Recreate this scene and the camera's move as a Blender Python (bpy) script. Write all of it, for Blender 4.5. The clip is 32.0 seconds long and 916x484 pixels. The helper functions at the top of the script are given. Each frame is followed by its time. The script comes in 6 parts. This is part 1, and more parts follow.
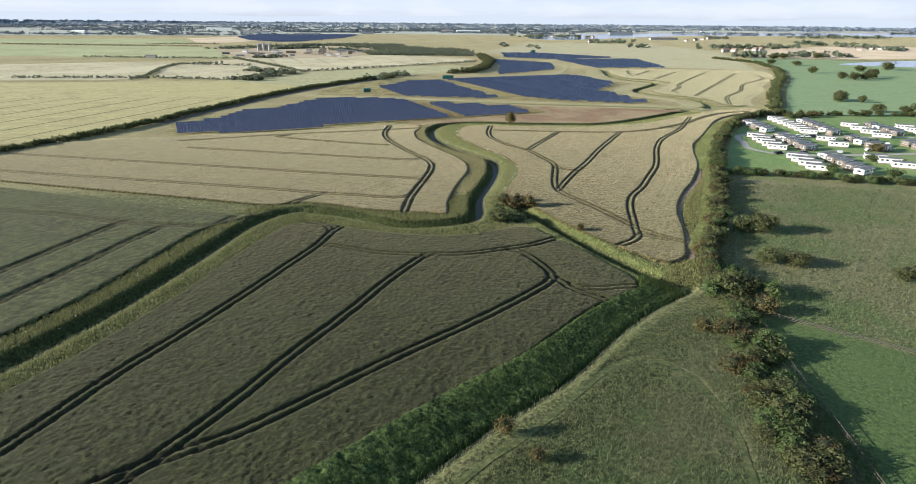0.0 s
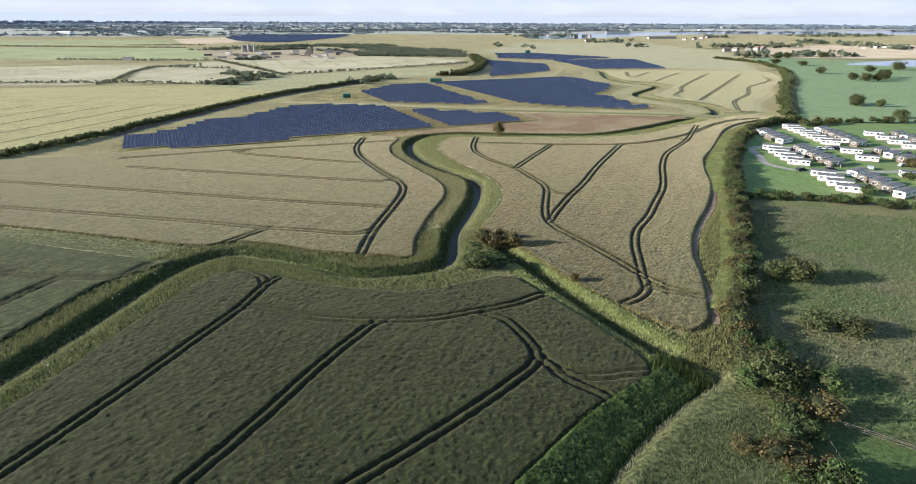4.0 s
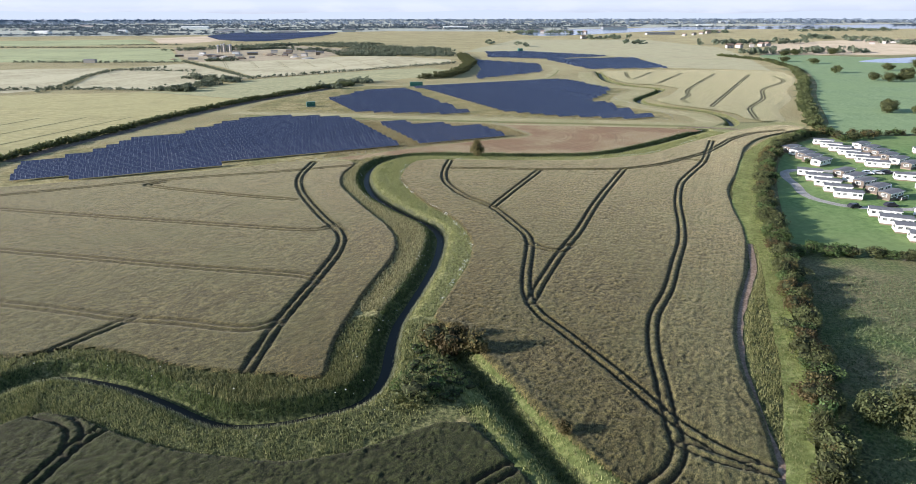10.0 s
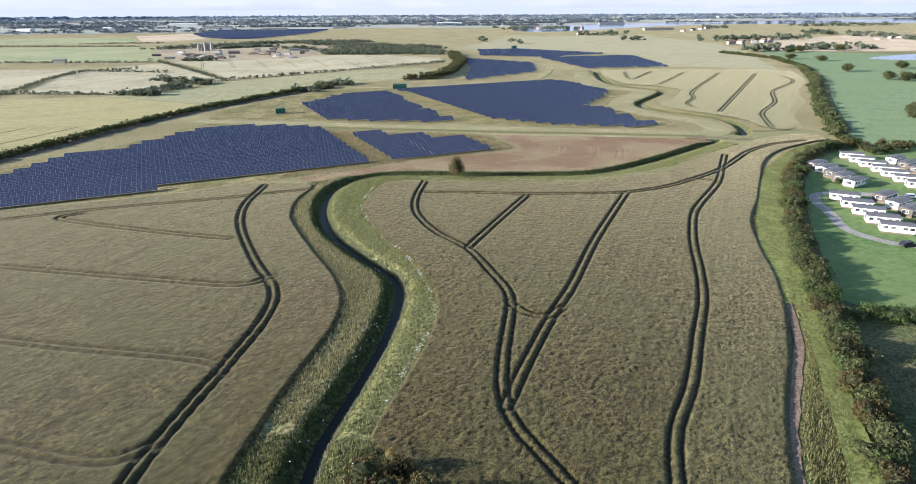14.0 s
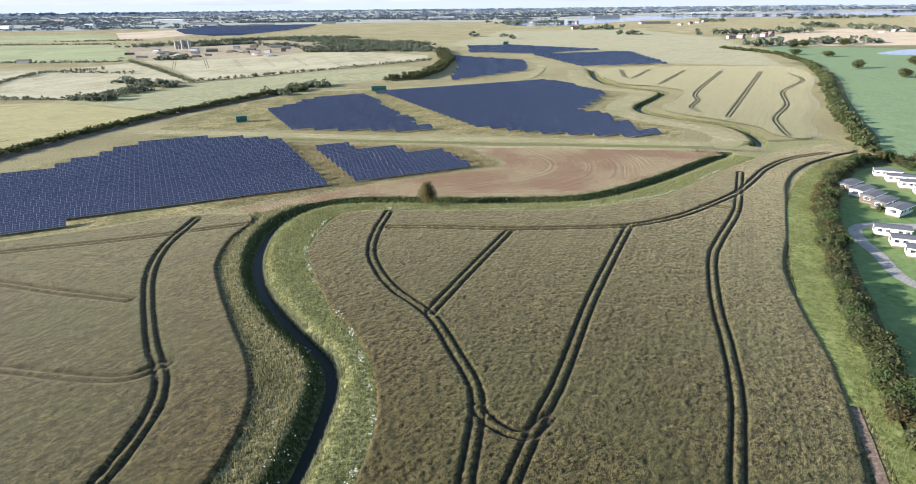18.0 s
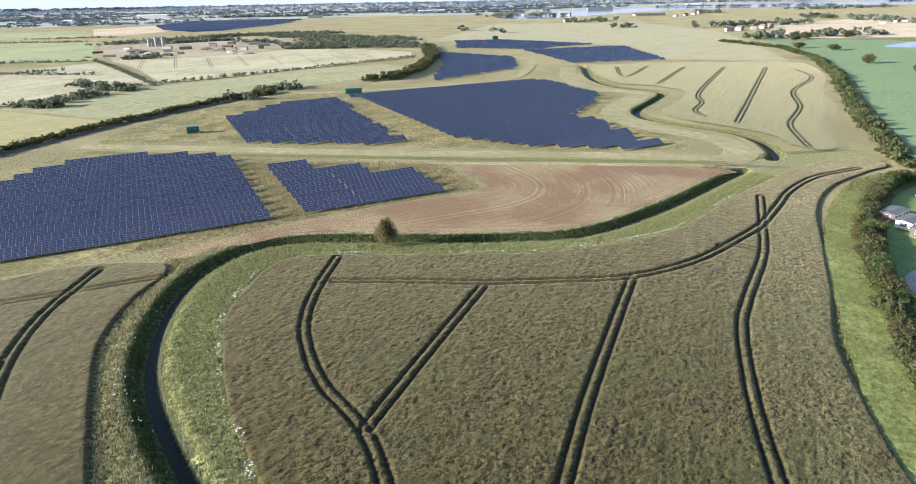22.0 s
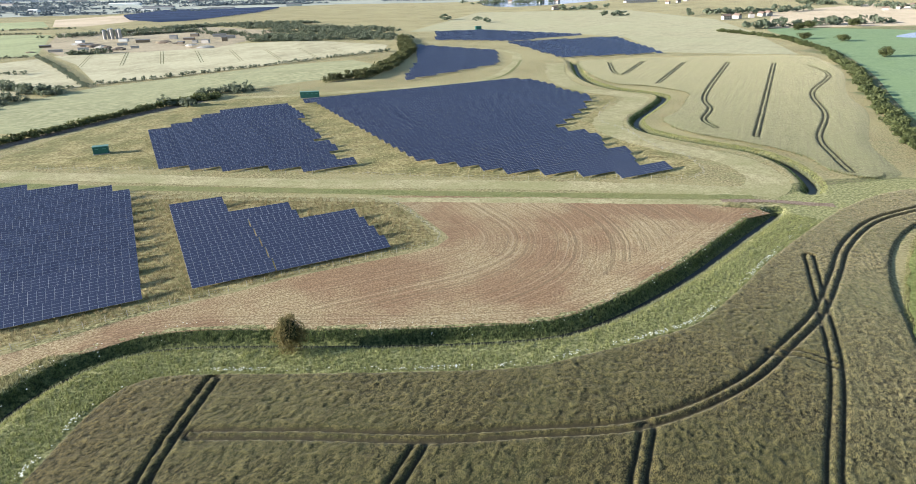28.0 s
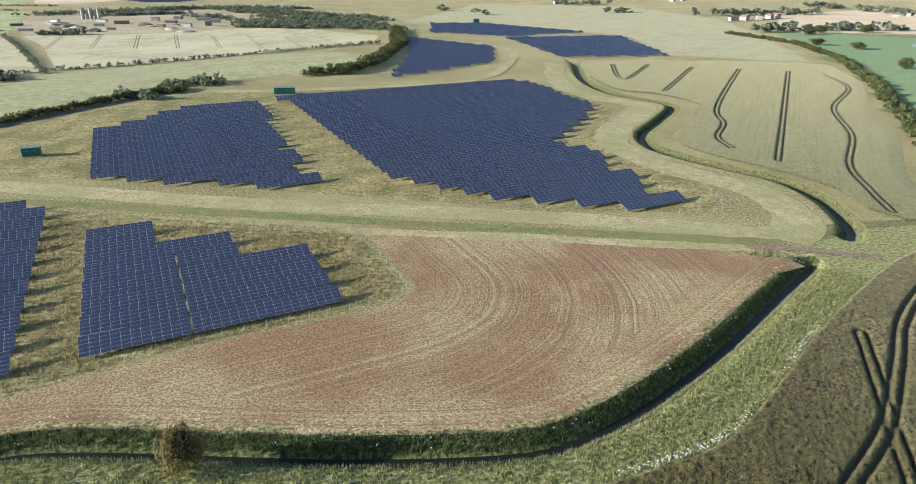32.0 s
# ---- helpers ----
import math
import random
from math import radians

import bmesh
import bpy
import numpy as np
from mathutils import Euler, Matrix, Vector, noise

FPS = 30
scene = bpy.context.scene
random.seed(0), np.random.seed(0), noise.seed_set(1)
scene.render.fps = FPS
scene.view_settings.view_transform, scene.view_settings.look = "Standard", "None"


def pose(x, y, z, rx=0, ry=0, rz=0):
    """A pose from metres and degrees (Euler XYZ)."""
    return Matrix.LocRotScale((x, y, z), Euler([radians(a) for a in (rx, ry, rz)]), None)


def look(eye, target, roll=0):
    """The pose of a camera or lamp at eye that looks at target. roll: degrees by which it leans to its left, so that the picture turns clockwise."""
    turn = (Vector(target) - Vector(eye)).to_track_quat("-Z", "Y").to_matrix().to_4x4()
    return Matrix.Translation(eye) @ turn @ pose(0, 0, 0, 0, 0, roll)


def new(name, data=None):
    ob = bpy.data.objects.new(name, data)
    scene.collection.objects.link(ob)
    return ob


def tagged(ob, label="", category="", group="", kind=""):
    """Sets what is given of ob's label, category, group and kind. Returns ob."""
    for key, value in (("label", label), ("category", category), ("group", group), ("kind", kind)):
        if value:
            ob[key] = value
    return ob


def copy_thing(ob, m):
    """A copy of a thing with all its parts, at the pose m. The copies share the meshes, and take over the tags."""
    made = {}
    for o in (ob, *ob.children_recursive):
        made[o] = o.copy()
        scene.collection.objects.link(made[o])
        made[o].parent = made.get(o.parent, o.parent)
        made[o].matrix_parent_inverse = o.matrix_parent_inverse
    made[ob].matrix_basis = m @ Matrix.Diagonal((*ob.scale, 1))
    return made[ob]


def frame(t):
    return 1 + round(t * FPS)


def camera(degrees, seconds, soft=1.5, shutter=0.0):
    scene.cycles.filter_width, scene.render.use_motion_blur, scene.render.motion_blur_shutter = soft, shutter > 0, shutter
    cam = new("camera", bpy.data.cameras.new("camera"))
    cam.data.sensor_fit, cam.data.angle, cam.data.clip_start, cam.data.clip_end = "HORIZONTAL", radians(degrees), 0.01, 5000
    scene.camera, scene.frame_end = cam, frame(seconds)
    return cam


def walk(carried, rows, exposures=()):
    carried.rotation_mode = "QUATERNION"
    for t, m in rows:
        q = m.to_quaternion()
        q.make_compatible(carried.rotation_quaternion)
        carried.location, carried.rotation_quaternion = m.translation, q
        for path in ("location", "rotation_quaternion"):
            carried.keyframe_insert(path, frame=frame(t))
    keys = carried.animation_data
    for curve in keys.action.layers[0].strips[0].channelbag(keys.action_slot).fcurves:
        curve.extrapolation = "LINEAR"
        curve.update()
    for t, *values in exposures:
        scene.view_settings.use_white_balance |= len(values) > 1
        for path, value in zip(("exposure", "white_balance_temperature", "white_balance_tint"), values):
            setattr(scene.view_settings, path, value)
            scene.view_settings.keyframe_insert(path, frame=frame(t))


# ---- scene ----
cam = camera(71.9, 32.0, soft=0.7)
PATH = [
    (0, (-2.58, -14.57, 59.84), (-2.74, 79.50, 25.92), 0.54),
    (1, (-0.63, -4.99, 59.80), (-0.70, 89.08, 25.88), 0.48),
    (2, (1.29, 4.60, 59.79), (1.31, 98.66, 25.84), 0.43),
    (3, (3.19, 14.19, 59.79), (3.28, 108.24, 25.81), 0.37),
    (4.5, (6.03, 28.60, 59.82), (6.22, 122.63, 25.77), 0.28),
    (6, (8.87, 43.05, 59.88), (9.15, 137.04, 25.73), 0.18),
    (7.5, (11.72, 57.53, 59.97), (12.10, 151.48, 25.70), 0.09),
    (9, (14.62, 72.07, 60.09), (15.09, 165.96, 25.67), -0.00),
    (10.5, (17.55, 86.64, 60.23), (18.14, 180.47, 25.63), -0.09),
    (12, (20.54, 101.26, 60.39), (21.26, 195.00, 25.58), -0.17),
    (13.5, (23.58, 115.89, 60.56), (24.46, 209.55, 25.52), -0.25),
    (15.5, (27.72, 135.41, 60.82), (28.84, 228.92, 25.41), -0.37),
    (17, (30.86, 150.02, 61.02), (32.21, 243.41, 25.30), -0.48),
    (18.5, (34.04, 164.56, 61.23), (35.64, 257.83, 25.18), -0.61),
    (20, (37.23, 179.02, 61.44), (39.10, 272.13, 25.03), -0.76),
    (21.5, (40.40, 193.34, 61.66), (42.57, 286.29, 24.85), -0.92),
    (23, (43.54, 207.48, 61.86), (46.03, 300.26, 24.64), -1.09),
    (24.5, (46.61, 221.38, 62.07), (49.45, 313.97, 24.41), -1.24),
    (26, (49.58, 234.99, 62.26), (52.77, 327.39, 24.15), -1.31),
    (27.5, (52.40, 248.25, 62.44), (55.97, 340.44, 23.85), -1.25),
    (29, (55.05, 261.10, 62.60), (58.98, 353.06, 23.52), -0.95),
    (30, (56.68, 269.39, 62.70), (60.85, 361.20, 23.29), -0.56),
    (31, (58.20, 277.44, 62.79), (62.61, 369.10, 23.03), 0.04),
    (32, (59.58, 285.23, 62.86), (64.22, 376.72, 22.77), 0.90),
]
walk(cam, [(t, look(eye, target, roll)) for t, eye, target, roll in PATH], [(0, 1.10, 6380, 10.0), (9, 1.08, 6100, 14.0), (13, 1.15, 6100, 15.0), (18, 1.30, 6150, 14.0), (26, 1.40, 6250, 11.0), (29, 1.32, 6300, 9.0), (32, 1.16, 6300, 9.0)])

from mathutils.geometry import delaunay_2d_cdt

# ---- light ----
SUN_AZ = math.radians(190)      # direction towards the sun in the plan, from +x
SUN_EL = math.radians(15)
world = bpy.data.worlds.new("world")
scene.world = world
world.use_nodes = True
wn = world.node_tree
sky = wn.nodes.new("ShaderNodeTexSky")
sky.sky_type = "NISHITA"
sky.sun_disc = False
sky.sun_elevation = SUN_EL
sky.sun_rotation = math.pi / 2 - SUN_AZ
sky.air_density, sky.dust_density, sky.ozone_density = 1.0, 0.4, 1.5
wn.nodes["Background"].inputs[1].default_value = 0.10
wn.links.new(sky.outputs[0], wn.nodes["Background"].inputs[0])
sun_data = bpy.data.lights.new("sun", "SUN")
sun_data.energy, sun_data.angle, sun_data.color = 5.0, math.radians(0.6), (1.0, 0.935, 0.845)
sun = new("sun", sun_data)
sun_dir = Vector((math.cos(SUN_AZ) * math.cos(SUN_EL), math.sin(SUN_AZ) * math.cos(SUN_EL), math.sin(SUN_EL)))
sun.matrix_world = look(sun_dir * 500, (0, 0, 0))


# ---- materials ----
def ramp(nt, fac, stops):
    r = nt.nodes.new("ShaderNodeValToRGB")
    while len(r.color_ramp.elements) < len(stops):
        r.color_ramp.elements.new(0.5)
    for e, (p, c) in zip(r.color_ramp.elements, stops):
        e.position, e.color = p, (*c, 1)
    nt.links.new(fac, r.inputs[0])
    return r.outputs[0]


def tex_noise(nt, scale, detail=4, rough=0.55, stretch=None, turn=0.0, w=None):
    tc = nt.nodes.new("ShaderNodeNewGeometry")
    out = tc.outputs["Position"]
    if stretch or turn:
        mp = nt.nodes.new("ShaderNodeMapping")
        mp.inputs["Scale"].default_value = stretch or (1, 1, 1)
        rot = nt.nodes.new("ShaderNodeVectorRotate")
        rot.rotation_type = "Z_AXIS"
        rot.inputs["Angle"].default_value = turn
        nt.links.new(out, rot.inputs["Vector"])
        nt.links.new(rot.outputs[0], mp.inputs["Vector"])
        out = mp.outputs[0]
    n = nt.nodes.new("ShaderNodeTexNoise")
    n.inputs["Scale"].default_value, n.inputs["Detail"].default_value, n.inputs["Roughness"].default_value = scale, detail, rough
    nt.links.new(out, n.inputs["Vector"])
    return n.outputs["Fac"]


def mixcol(nt, fac, a, b, mode="MIX"):
    m = nt.nodes.new("ShaderNodeMix")
    m.data_type, m.blend_type = "RGBA", mode
    for sock, v in ((m.inputs[0], fac), (m.inputs[6], a), (m.inputs[7], b)):
        if hasattr(v, "links"):
            nt.links.new(v, sock)
        else:
            sock.default_value = v if isinstance(v, float) else (*v, 1)
    return m.outputs[2]


def bump(nt, height, strength, dist, under=None):
    b = nt.nodes.new("ShaderNodeBump")
    b.inputs["Strength"].default_value, b.inputs["Distance"].default_value = strength, dist
    nt.links.new(height, b.inputs["Height"])
    if under is not None:
        nt.links.new(under, b.inputs["Normal"])
    return b.outputs[0]


def material(name, rough=0.9, metal=0.0, spec=0.2):
    m = bpy.data.materials.new(name)
    m.use_nodes = True
    p = m.node_tree.nodes["Principled BSDF"]
    p.inputs["Roughness"].default_value, p.inputs["Metallic"].default_value = rough, metal
    p.inputs["Specular IOR Level"].default_value = spec
    return m, m.node_tree, p


def downy(p, weight, tint=(1.0, 0.88, 0.57)):
    """The soft gleam of a canopy of stalks and ears seen at a low angle."""
    p.inputs["Sheen Weight"].default_value, p.inputs["Sheen Roughness"].default_value = weight, 0.35
    p.inputs["Sheen Tint"].default_value = (*tint, 1)


def veg_material(name, stops, fine=3.0, coarse=0.06, bump_d=0.25, bump_s=0.9, tint=None, rows=None, sheen=0.0):
    """Ground cover: colour by a fine and a coarse noise, relief by the fine one; rows: (turn, scale) of faint drill or mowing lines."""
    m, nt, p = material(name)
    f, c = tex_noise(nt, fine, 6, 0.65), tex_noise(nt, coarse, 4, 0.6)
    mid = tex_noise(nt, fine * 0.22, 3, 0.6)
    add = nt.nodes.new("ShaderNodeMath")
    add.operation = "MULTIPLY_ADD"
    nt.links.new(f, add.inputs[0])
    add.inputs[1].default_value = 0.7
    mul = nt.nodes.new("ShaderNodeMath")
    mul.operation = "MULTIPLY"
    nt.links.new(mid, mul.inputs[0])
    mul.inputs[1].default_value = 0.3
    nt.links.new(mul.outputs[0], add.inputs[2])
    col = ramp(nt, add.outputs[0], stops)
    if tint:
        col = mixcol(nt, ramp(nt, c, [(0.40, (0, 0, 0)), (0.62, (1, 1, 1))]), col, mixcol(nt, 0.65, col, tint))
    if rows:
        line = tex_noise(nt, 1.0, 2, 0.5, (rows[1], rows[1] * 0.02, 0.0001), rows[0])
        col = mixcol(nt, rows[2] if len(rows) > 2 else 0.25, col, ramp(nt, line, [(0.35, tuple(v * 0.5 for v in stops[0][1])), (0.65, tuple(min(1, v * 1.25) for v in stops[-1][1]))]))
    nt.links.new(col, p.inputs["Base Color"])
    nt.links.new(bump(nt, add.outputs[0], bump_s, bump_d), p.inputs["Normal"])
    if sheen:
        p.inputs["Sheen Weight"].default_value = sheen
    return m


def leaf_material(name, dark, light, trans=0.25):
    m, nt, p = material(name, 0.65, 0, 0.25)
    rnd = nt.nodes.new("ShaderNodeNewGeometry").outputs["Random Per Island"]
    obj = nt.nodes.new("ShaderNodeObjectInfo").outputs["Random"]
    col = ramp(nt, rnd, [(0.0, dark), (1.0, light)])
    hs = nt.nodes.new("ShaderNodeHueSaturation")
    mr = nt.nodes.new("ShaderNodeMapRange")
    nt.links.new(obj, mr.inputs[0])
    mr.inputs[3].default_value, mr.inputs[4].default_value = 0.8, 1.25
    nt.links.new(mr.outputs[0], hs.inputs["Value"])
    mh = nt.nodes.new("ShaderNodeMapRange")
    nt.links.new(obj, mh.inputs[0])
    mh.inputs[3].default_value, mh.inputs[4].default_value = 0.49, 0.512
    nt.links.new(mh.outputs[0], hs.inputs["Hue"])
    nt.links.new(col, hs.inputs["Color"])
    nt.links.new(hs.outputs[0], p.inputs["Base Color"])
    tr = nt.nodes.new("ShaderNodeBsdfTranslucent")
    nt.links.new(hs.outputs[0], tr.inputs[0])
    mx = nt.nodes.new("ShaderNodeMixShader")
    mx.inputs[0].default_value = trans
    nt.links.new(p.outputs[0], mx.inputs[1])
    nt.links.new(tr.outputs[0], mx.inputs[2])
    nt.links.new(mx.outputs[0], nt.nodes["Material Output"].inputs[0])
    return m


def plain(name, col, rough=0.6, metal=0.0, vary=0.15, scale=1.5, spec=0.3):
    """Painted or bare surfaces: slight mottling and grain."""
    m, nt, p = material(name, rough, metal, spec)
    n = tex_noise(nt, scale, 5, 0.6)
    nt.links.new(ramp(nt, n, [(0.3, tuple(v * (1 - vary) for v in col)), (0.7, tuple(min(1, v * (1 + vary)) for v in col))]), p.inputs["Base Color"])
    nt.links.new(bump(nt, tex_noise(nt, scale * 12, 3), 0.15, 0.01), p.inputs["Normal"])
    return m


M = {}
M["dry"] = veg_material("dry_grass", [(0.40, (0.12, 0.11, 0.04)), (0.50, (0.26, 0.225, 0.10)), (0.60, (0.40, 0.345, 0.18))], 0.9, 0.05, 0.4, 1.0, (0.15, 0.15, 0.06))
M["mown"] = veg_material("mown_verge", [(0.40, (0.25, 0.215, 0.105)), (0.5, (0.40, 0.345, 0.185)), (0.60, (0.54, 0.47, 0.275))], 1.5, 0.05, 0.15, 0.7, (0.27, 0.26, 0.11))
M["verge"] = veg_material("green_verge", [(0.40, (0.10, 0.115, 0.035)), (0.5, (0.18, 0.19, 0.065)), (0.60, (0.27, 0.265, 0.11))], 1.6, 0.05, 0.3, 0.9, (0.24, 0.22, 0.09))
M["lawn"] = veg_material("park_lawn", [(0.40, (0.10, 0.17, 0.050)), (0.5, (0.145, 0.23, 0.072)), (0.60, (0.20, 0.29, 0.10))], 0.5, 0.02, 0.08, 0.5, (0.21, 0.26, 0.10))
M["golf"] = veg_material("golf_grass", [(0.40, (0.165, 0.235, 0.105)), (0.5, (0.215, 0.29, 0.14)), (0.60, (0.27, 0.345, 0.175))], 0.5, 0.02, 0.08, 0.5, (0.23, 0.31, 0.14))
M["tussock"] = veg_material("tussock_grass", [(0.40, (0.17, 0.135, 0.052)), (0.50, (0.32, 0.262, 0.115)), (0.60, (0.49, 0.415, 0.205))], 0.75, 0.07, 0.6, 1.0, (0.13, 0.135, 0.045))
M["trodden"] = veg_material("trodden_grass", [(0.40, (0.05, 0.066, 0.022)), (0.50, (0.09, 0.105, 0.038)), (0.60, (0.15, 0.155, 0.065))], 1.2, 0.07, 0.15, 0.8)
M["gravel"] = veg_material("park_gravel", [(0.40, (0.27, 0.25, 0.22)), (0.5, (0.36, 0.34, 0.30)), (0.60, (0.44, 0.42, 0.38))], 2.0, 0.1, 0.05, 0.5)
M["bright_verge"] = veg_material("yellow_green_verge", [(0.40, (0.060, 0.078, 0.020)), (0.5, (0.125, 0.147, 0.044)), (0.60, (0.215, 0.225, 0.085))], 1.1, 0.08, 0.4, 1.0, (0.095, 0.115, 0.035))
M["hedge_margin"] = veg_material("bright_hedge_margin", [(0.40, (0.12, 0.15, 0.038)), (0.5, (0.25, 0.285, 0.085)), (0.60, (0.38, 0.40, 0.15))], 1.1, 0.08, 0.3, 0.9, (0.15, 0.17, 0.05))
M["soil"] = veg_material("bare_track", [(0.40, (0.15, 0.102, 0.068)), (0.5, (0.25, 0.178, 0.125)), (0.60, (0.35, 0.265, 0.195))], 2.0, 0.1, 0.06, 0.6)


def blend_by(nt, name, a, b, ragged=0.35, scale=0.5):
    """Mix by a zone attribute with a ragged edge."""
    at = nt.nodes.new("ShaderNodeAttribute")
    at.attribute_name = name
    m1 = nt.nodes.new("ShaderNodeMath")
    m1.operation = "MULTIPLY_ADD"
    nt.links.new(tex_noise(nt, scale, 4, 0.65), m1.inputs[0])
    m1.inputs[1].default_value = ragged * 2
    nt.links.new(at.outputs["Fac"], m1.inputs[2])
    return mixcol(nt, ramp(nt, m1.outputs[0], [(0.38 + ragged, (0, 0, 0)), (0.62 + ragged, (1, 1, 1))]), a, b)


def ground_material():
    m, nt, p = material("grassland")
    f, mid, big = tex_noise(nt, 1.3, 6, 0.68), tex_noise(nt, 0.16, 4, 0.6), tex_noise(nt, 0.018, 5, 0.6)
    dry = ramp(nt, f, [(0.40, (0.12, 0.095, 0.040)), (0.50, (0.26, 0.215, 0.098)), (0.60, (0.43, 0.365, 0.19))])
    dry = mixcol(nt, ramp(nt, mid, [(0.44, (0, 0, 0)), (0.62, (0.55, 0.55, 0.55))]), dry, ramp(nt, f, [(0.38, (0.12, 0.13, 0.05)), (0.62, (0.30, 0.29, 0.13))]))
    dry = mixcol(nt, ramp(nt, big, [(0.42, (0, 0, 0)), (0.6, (0.6, 0.6, 0.6))]), dry, (0.36, 0.315, 0.155))
    bank_c = ramp(nt, f, [(0.40, (0.042, 0.052, 0.017)), (0.50, (0.115, 0.125, 0.043)), (0.60, (0.225, 0.22, 0.088))])
    bank_c = mixcol(nt, ramp(nt, mid, [(0.45, (0, 0, 0)), (0.62, (0.6, 0.6, 0.6))]), bank_c, ramp(nt, f, [(0.40, (0.11, 0.095, 0.04)), (0.60, (0.29, 0.25, 0.12))]))
    mead = ramp(nt, f, [(0.38, (0.036, 0.066, 0.018)), (0.50, (0.082, 0.125, 0.036)), (0.62, (0.155, 0.20, 0.07))])
    mead = mixcol(nt, ramp(nt, mid, [(0.47, (0, 0, 0)), (0.64, (0.4, 0.4, 0.4))]), mead, ramp(nt, f, [(0.40, (0.09, 0.075, 0.035)), (0.60, (0.21, 0.17, 0.085))]))
    wide = tex_noise(nt, 0.035, 4, 0.6)
    mead = mixcol(nt, ramp(nt, wide, [(0.44, (0, 0, 0)), (0.58, (0.75, 0.75, 0.75))]), mead, ramp(nt, f, [(0.40, (0.10, 0.090, 0.042)), (0.60, (0.25, 0.215, 0.115))]))
    # lush: darker grass, which paints the shade on the ditch's left slope
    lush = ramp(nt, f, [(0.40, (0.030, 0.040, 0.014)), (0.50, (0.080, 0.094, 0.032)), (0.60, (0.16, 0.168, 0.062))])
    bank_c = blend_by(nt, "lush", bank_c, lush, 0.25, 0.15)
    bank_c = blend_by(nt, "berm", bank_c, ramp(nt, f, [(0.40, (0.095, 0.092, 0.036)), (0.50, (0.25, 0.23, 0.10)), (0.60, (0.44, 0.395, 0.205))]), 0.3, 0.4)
    # sunny: paler grass, which paints the sunlight on the ditch's right bank
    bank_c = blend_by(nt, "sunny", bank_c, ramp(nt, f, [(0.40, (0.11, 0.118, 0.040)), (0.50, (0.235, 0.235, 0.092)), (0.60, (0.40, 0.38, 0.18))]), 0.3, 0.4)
    green = ramp(nt, f, [(0.38, (0.030, 0.062, 0.016)), (0.50, (0.060, 0.110, 0.028)), (0.62, (0.11, 0.165, 0.050))])
    green = mixcol(nt, ramp(nt, mid, [(0.45, (0, 0, 0)), (0.62, (0.5, 0.5, 0.5))]), green, (0.075, 0.12, 0.035))
    mead = blend_by(nt, "pasture", mead, green, 0.2, 0.15)
    col = blend_by(nt, "meadow", dry, mead, 0.1, 0.2)
    col = blend_by(nt, "bank", col, bank_c)
    nt.links.new(col, p.inputs["Base Color"])
    nt.links.new(bump(nt, f, 1.0, 0.6), p.inputs["Normal"])
    downy(p, 0.08)
    return m


def stubble_material():
    m, nt, p = material("cut_stubble")
    at = nt.nodes.new("ShaderNodeAttribute")
    at.attribute_name = "lane"
    f, mid, big = tex_noise(nt, 2.4, 6, 0.68), tex_noise(nt, 0.12, 4, 0.6), tex_noise(nt, 0.03, 4, 0.6)
    wob = nt.nodes.new("ShaderNodeMath")
    wob.operation = "MULTIPLY_ADD"
    nt.links.new(tex_noise(nt, 0.25, 3), wob.inputs[0])
    wob.inputs[1].default_value = 0.5
    nt.links.new(at.outputs["Fac"], wob.inputs[2])
    one = nt.nodes.new("ShaderNodeTexNoise")
    one.noise_dimensions = "1D"
    one.inputs["Scale"].default_value, one.inputs["Detail"].default_value, one.inputs["Roughness"].default_value = 0.8, 5, 0.75
    nt.links.new(wob.outputs[0], one.inputs["W"])
    col = ramp(nt, f, [(0.40, (0.20, 0.132, 0.064)), (0.5, (0.36, 0.265, 0.14)), (0.60, (0.55, 0.44, 0.265))])
    col = mixcol(nt, ramp(nt, big, [(0.44, (0, 0, 0)), (0.57, (0.85, 0.85, 0.85))]), col, ramp(nt, f, [(0.40, (0.155, 0.080, 0.042)), (0.60, (0.36, 0.222, 0.122))]))
    col = mixcol(nt, ramp(nt, one.outputs["Fac"], [(0.36, (0.6, 0.6, 0.6)), (0.5, (0, 0, 0)), (0.7, (0, 0, 0))]), col, (0.19, 0.135, 0.075))
    col = mixcol(nt, ramp(nt, one.outputs["Fac"], [(0.55, (0, 0, 0)), (0.72, (0.35, 0.35, 0.35))]), col, (0.56, 0.45, 0.29))
    nt.links.new(col, p.inputs["Base Color"])
    nt.links.new(bump(nt, one.outputs["Fac"], 0.6, 0.25, bump(nt, f, 0.9, 0.2)), p.inputs["Normal"])
    return m


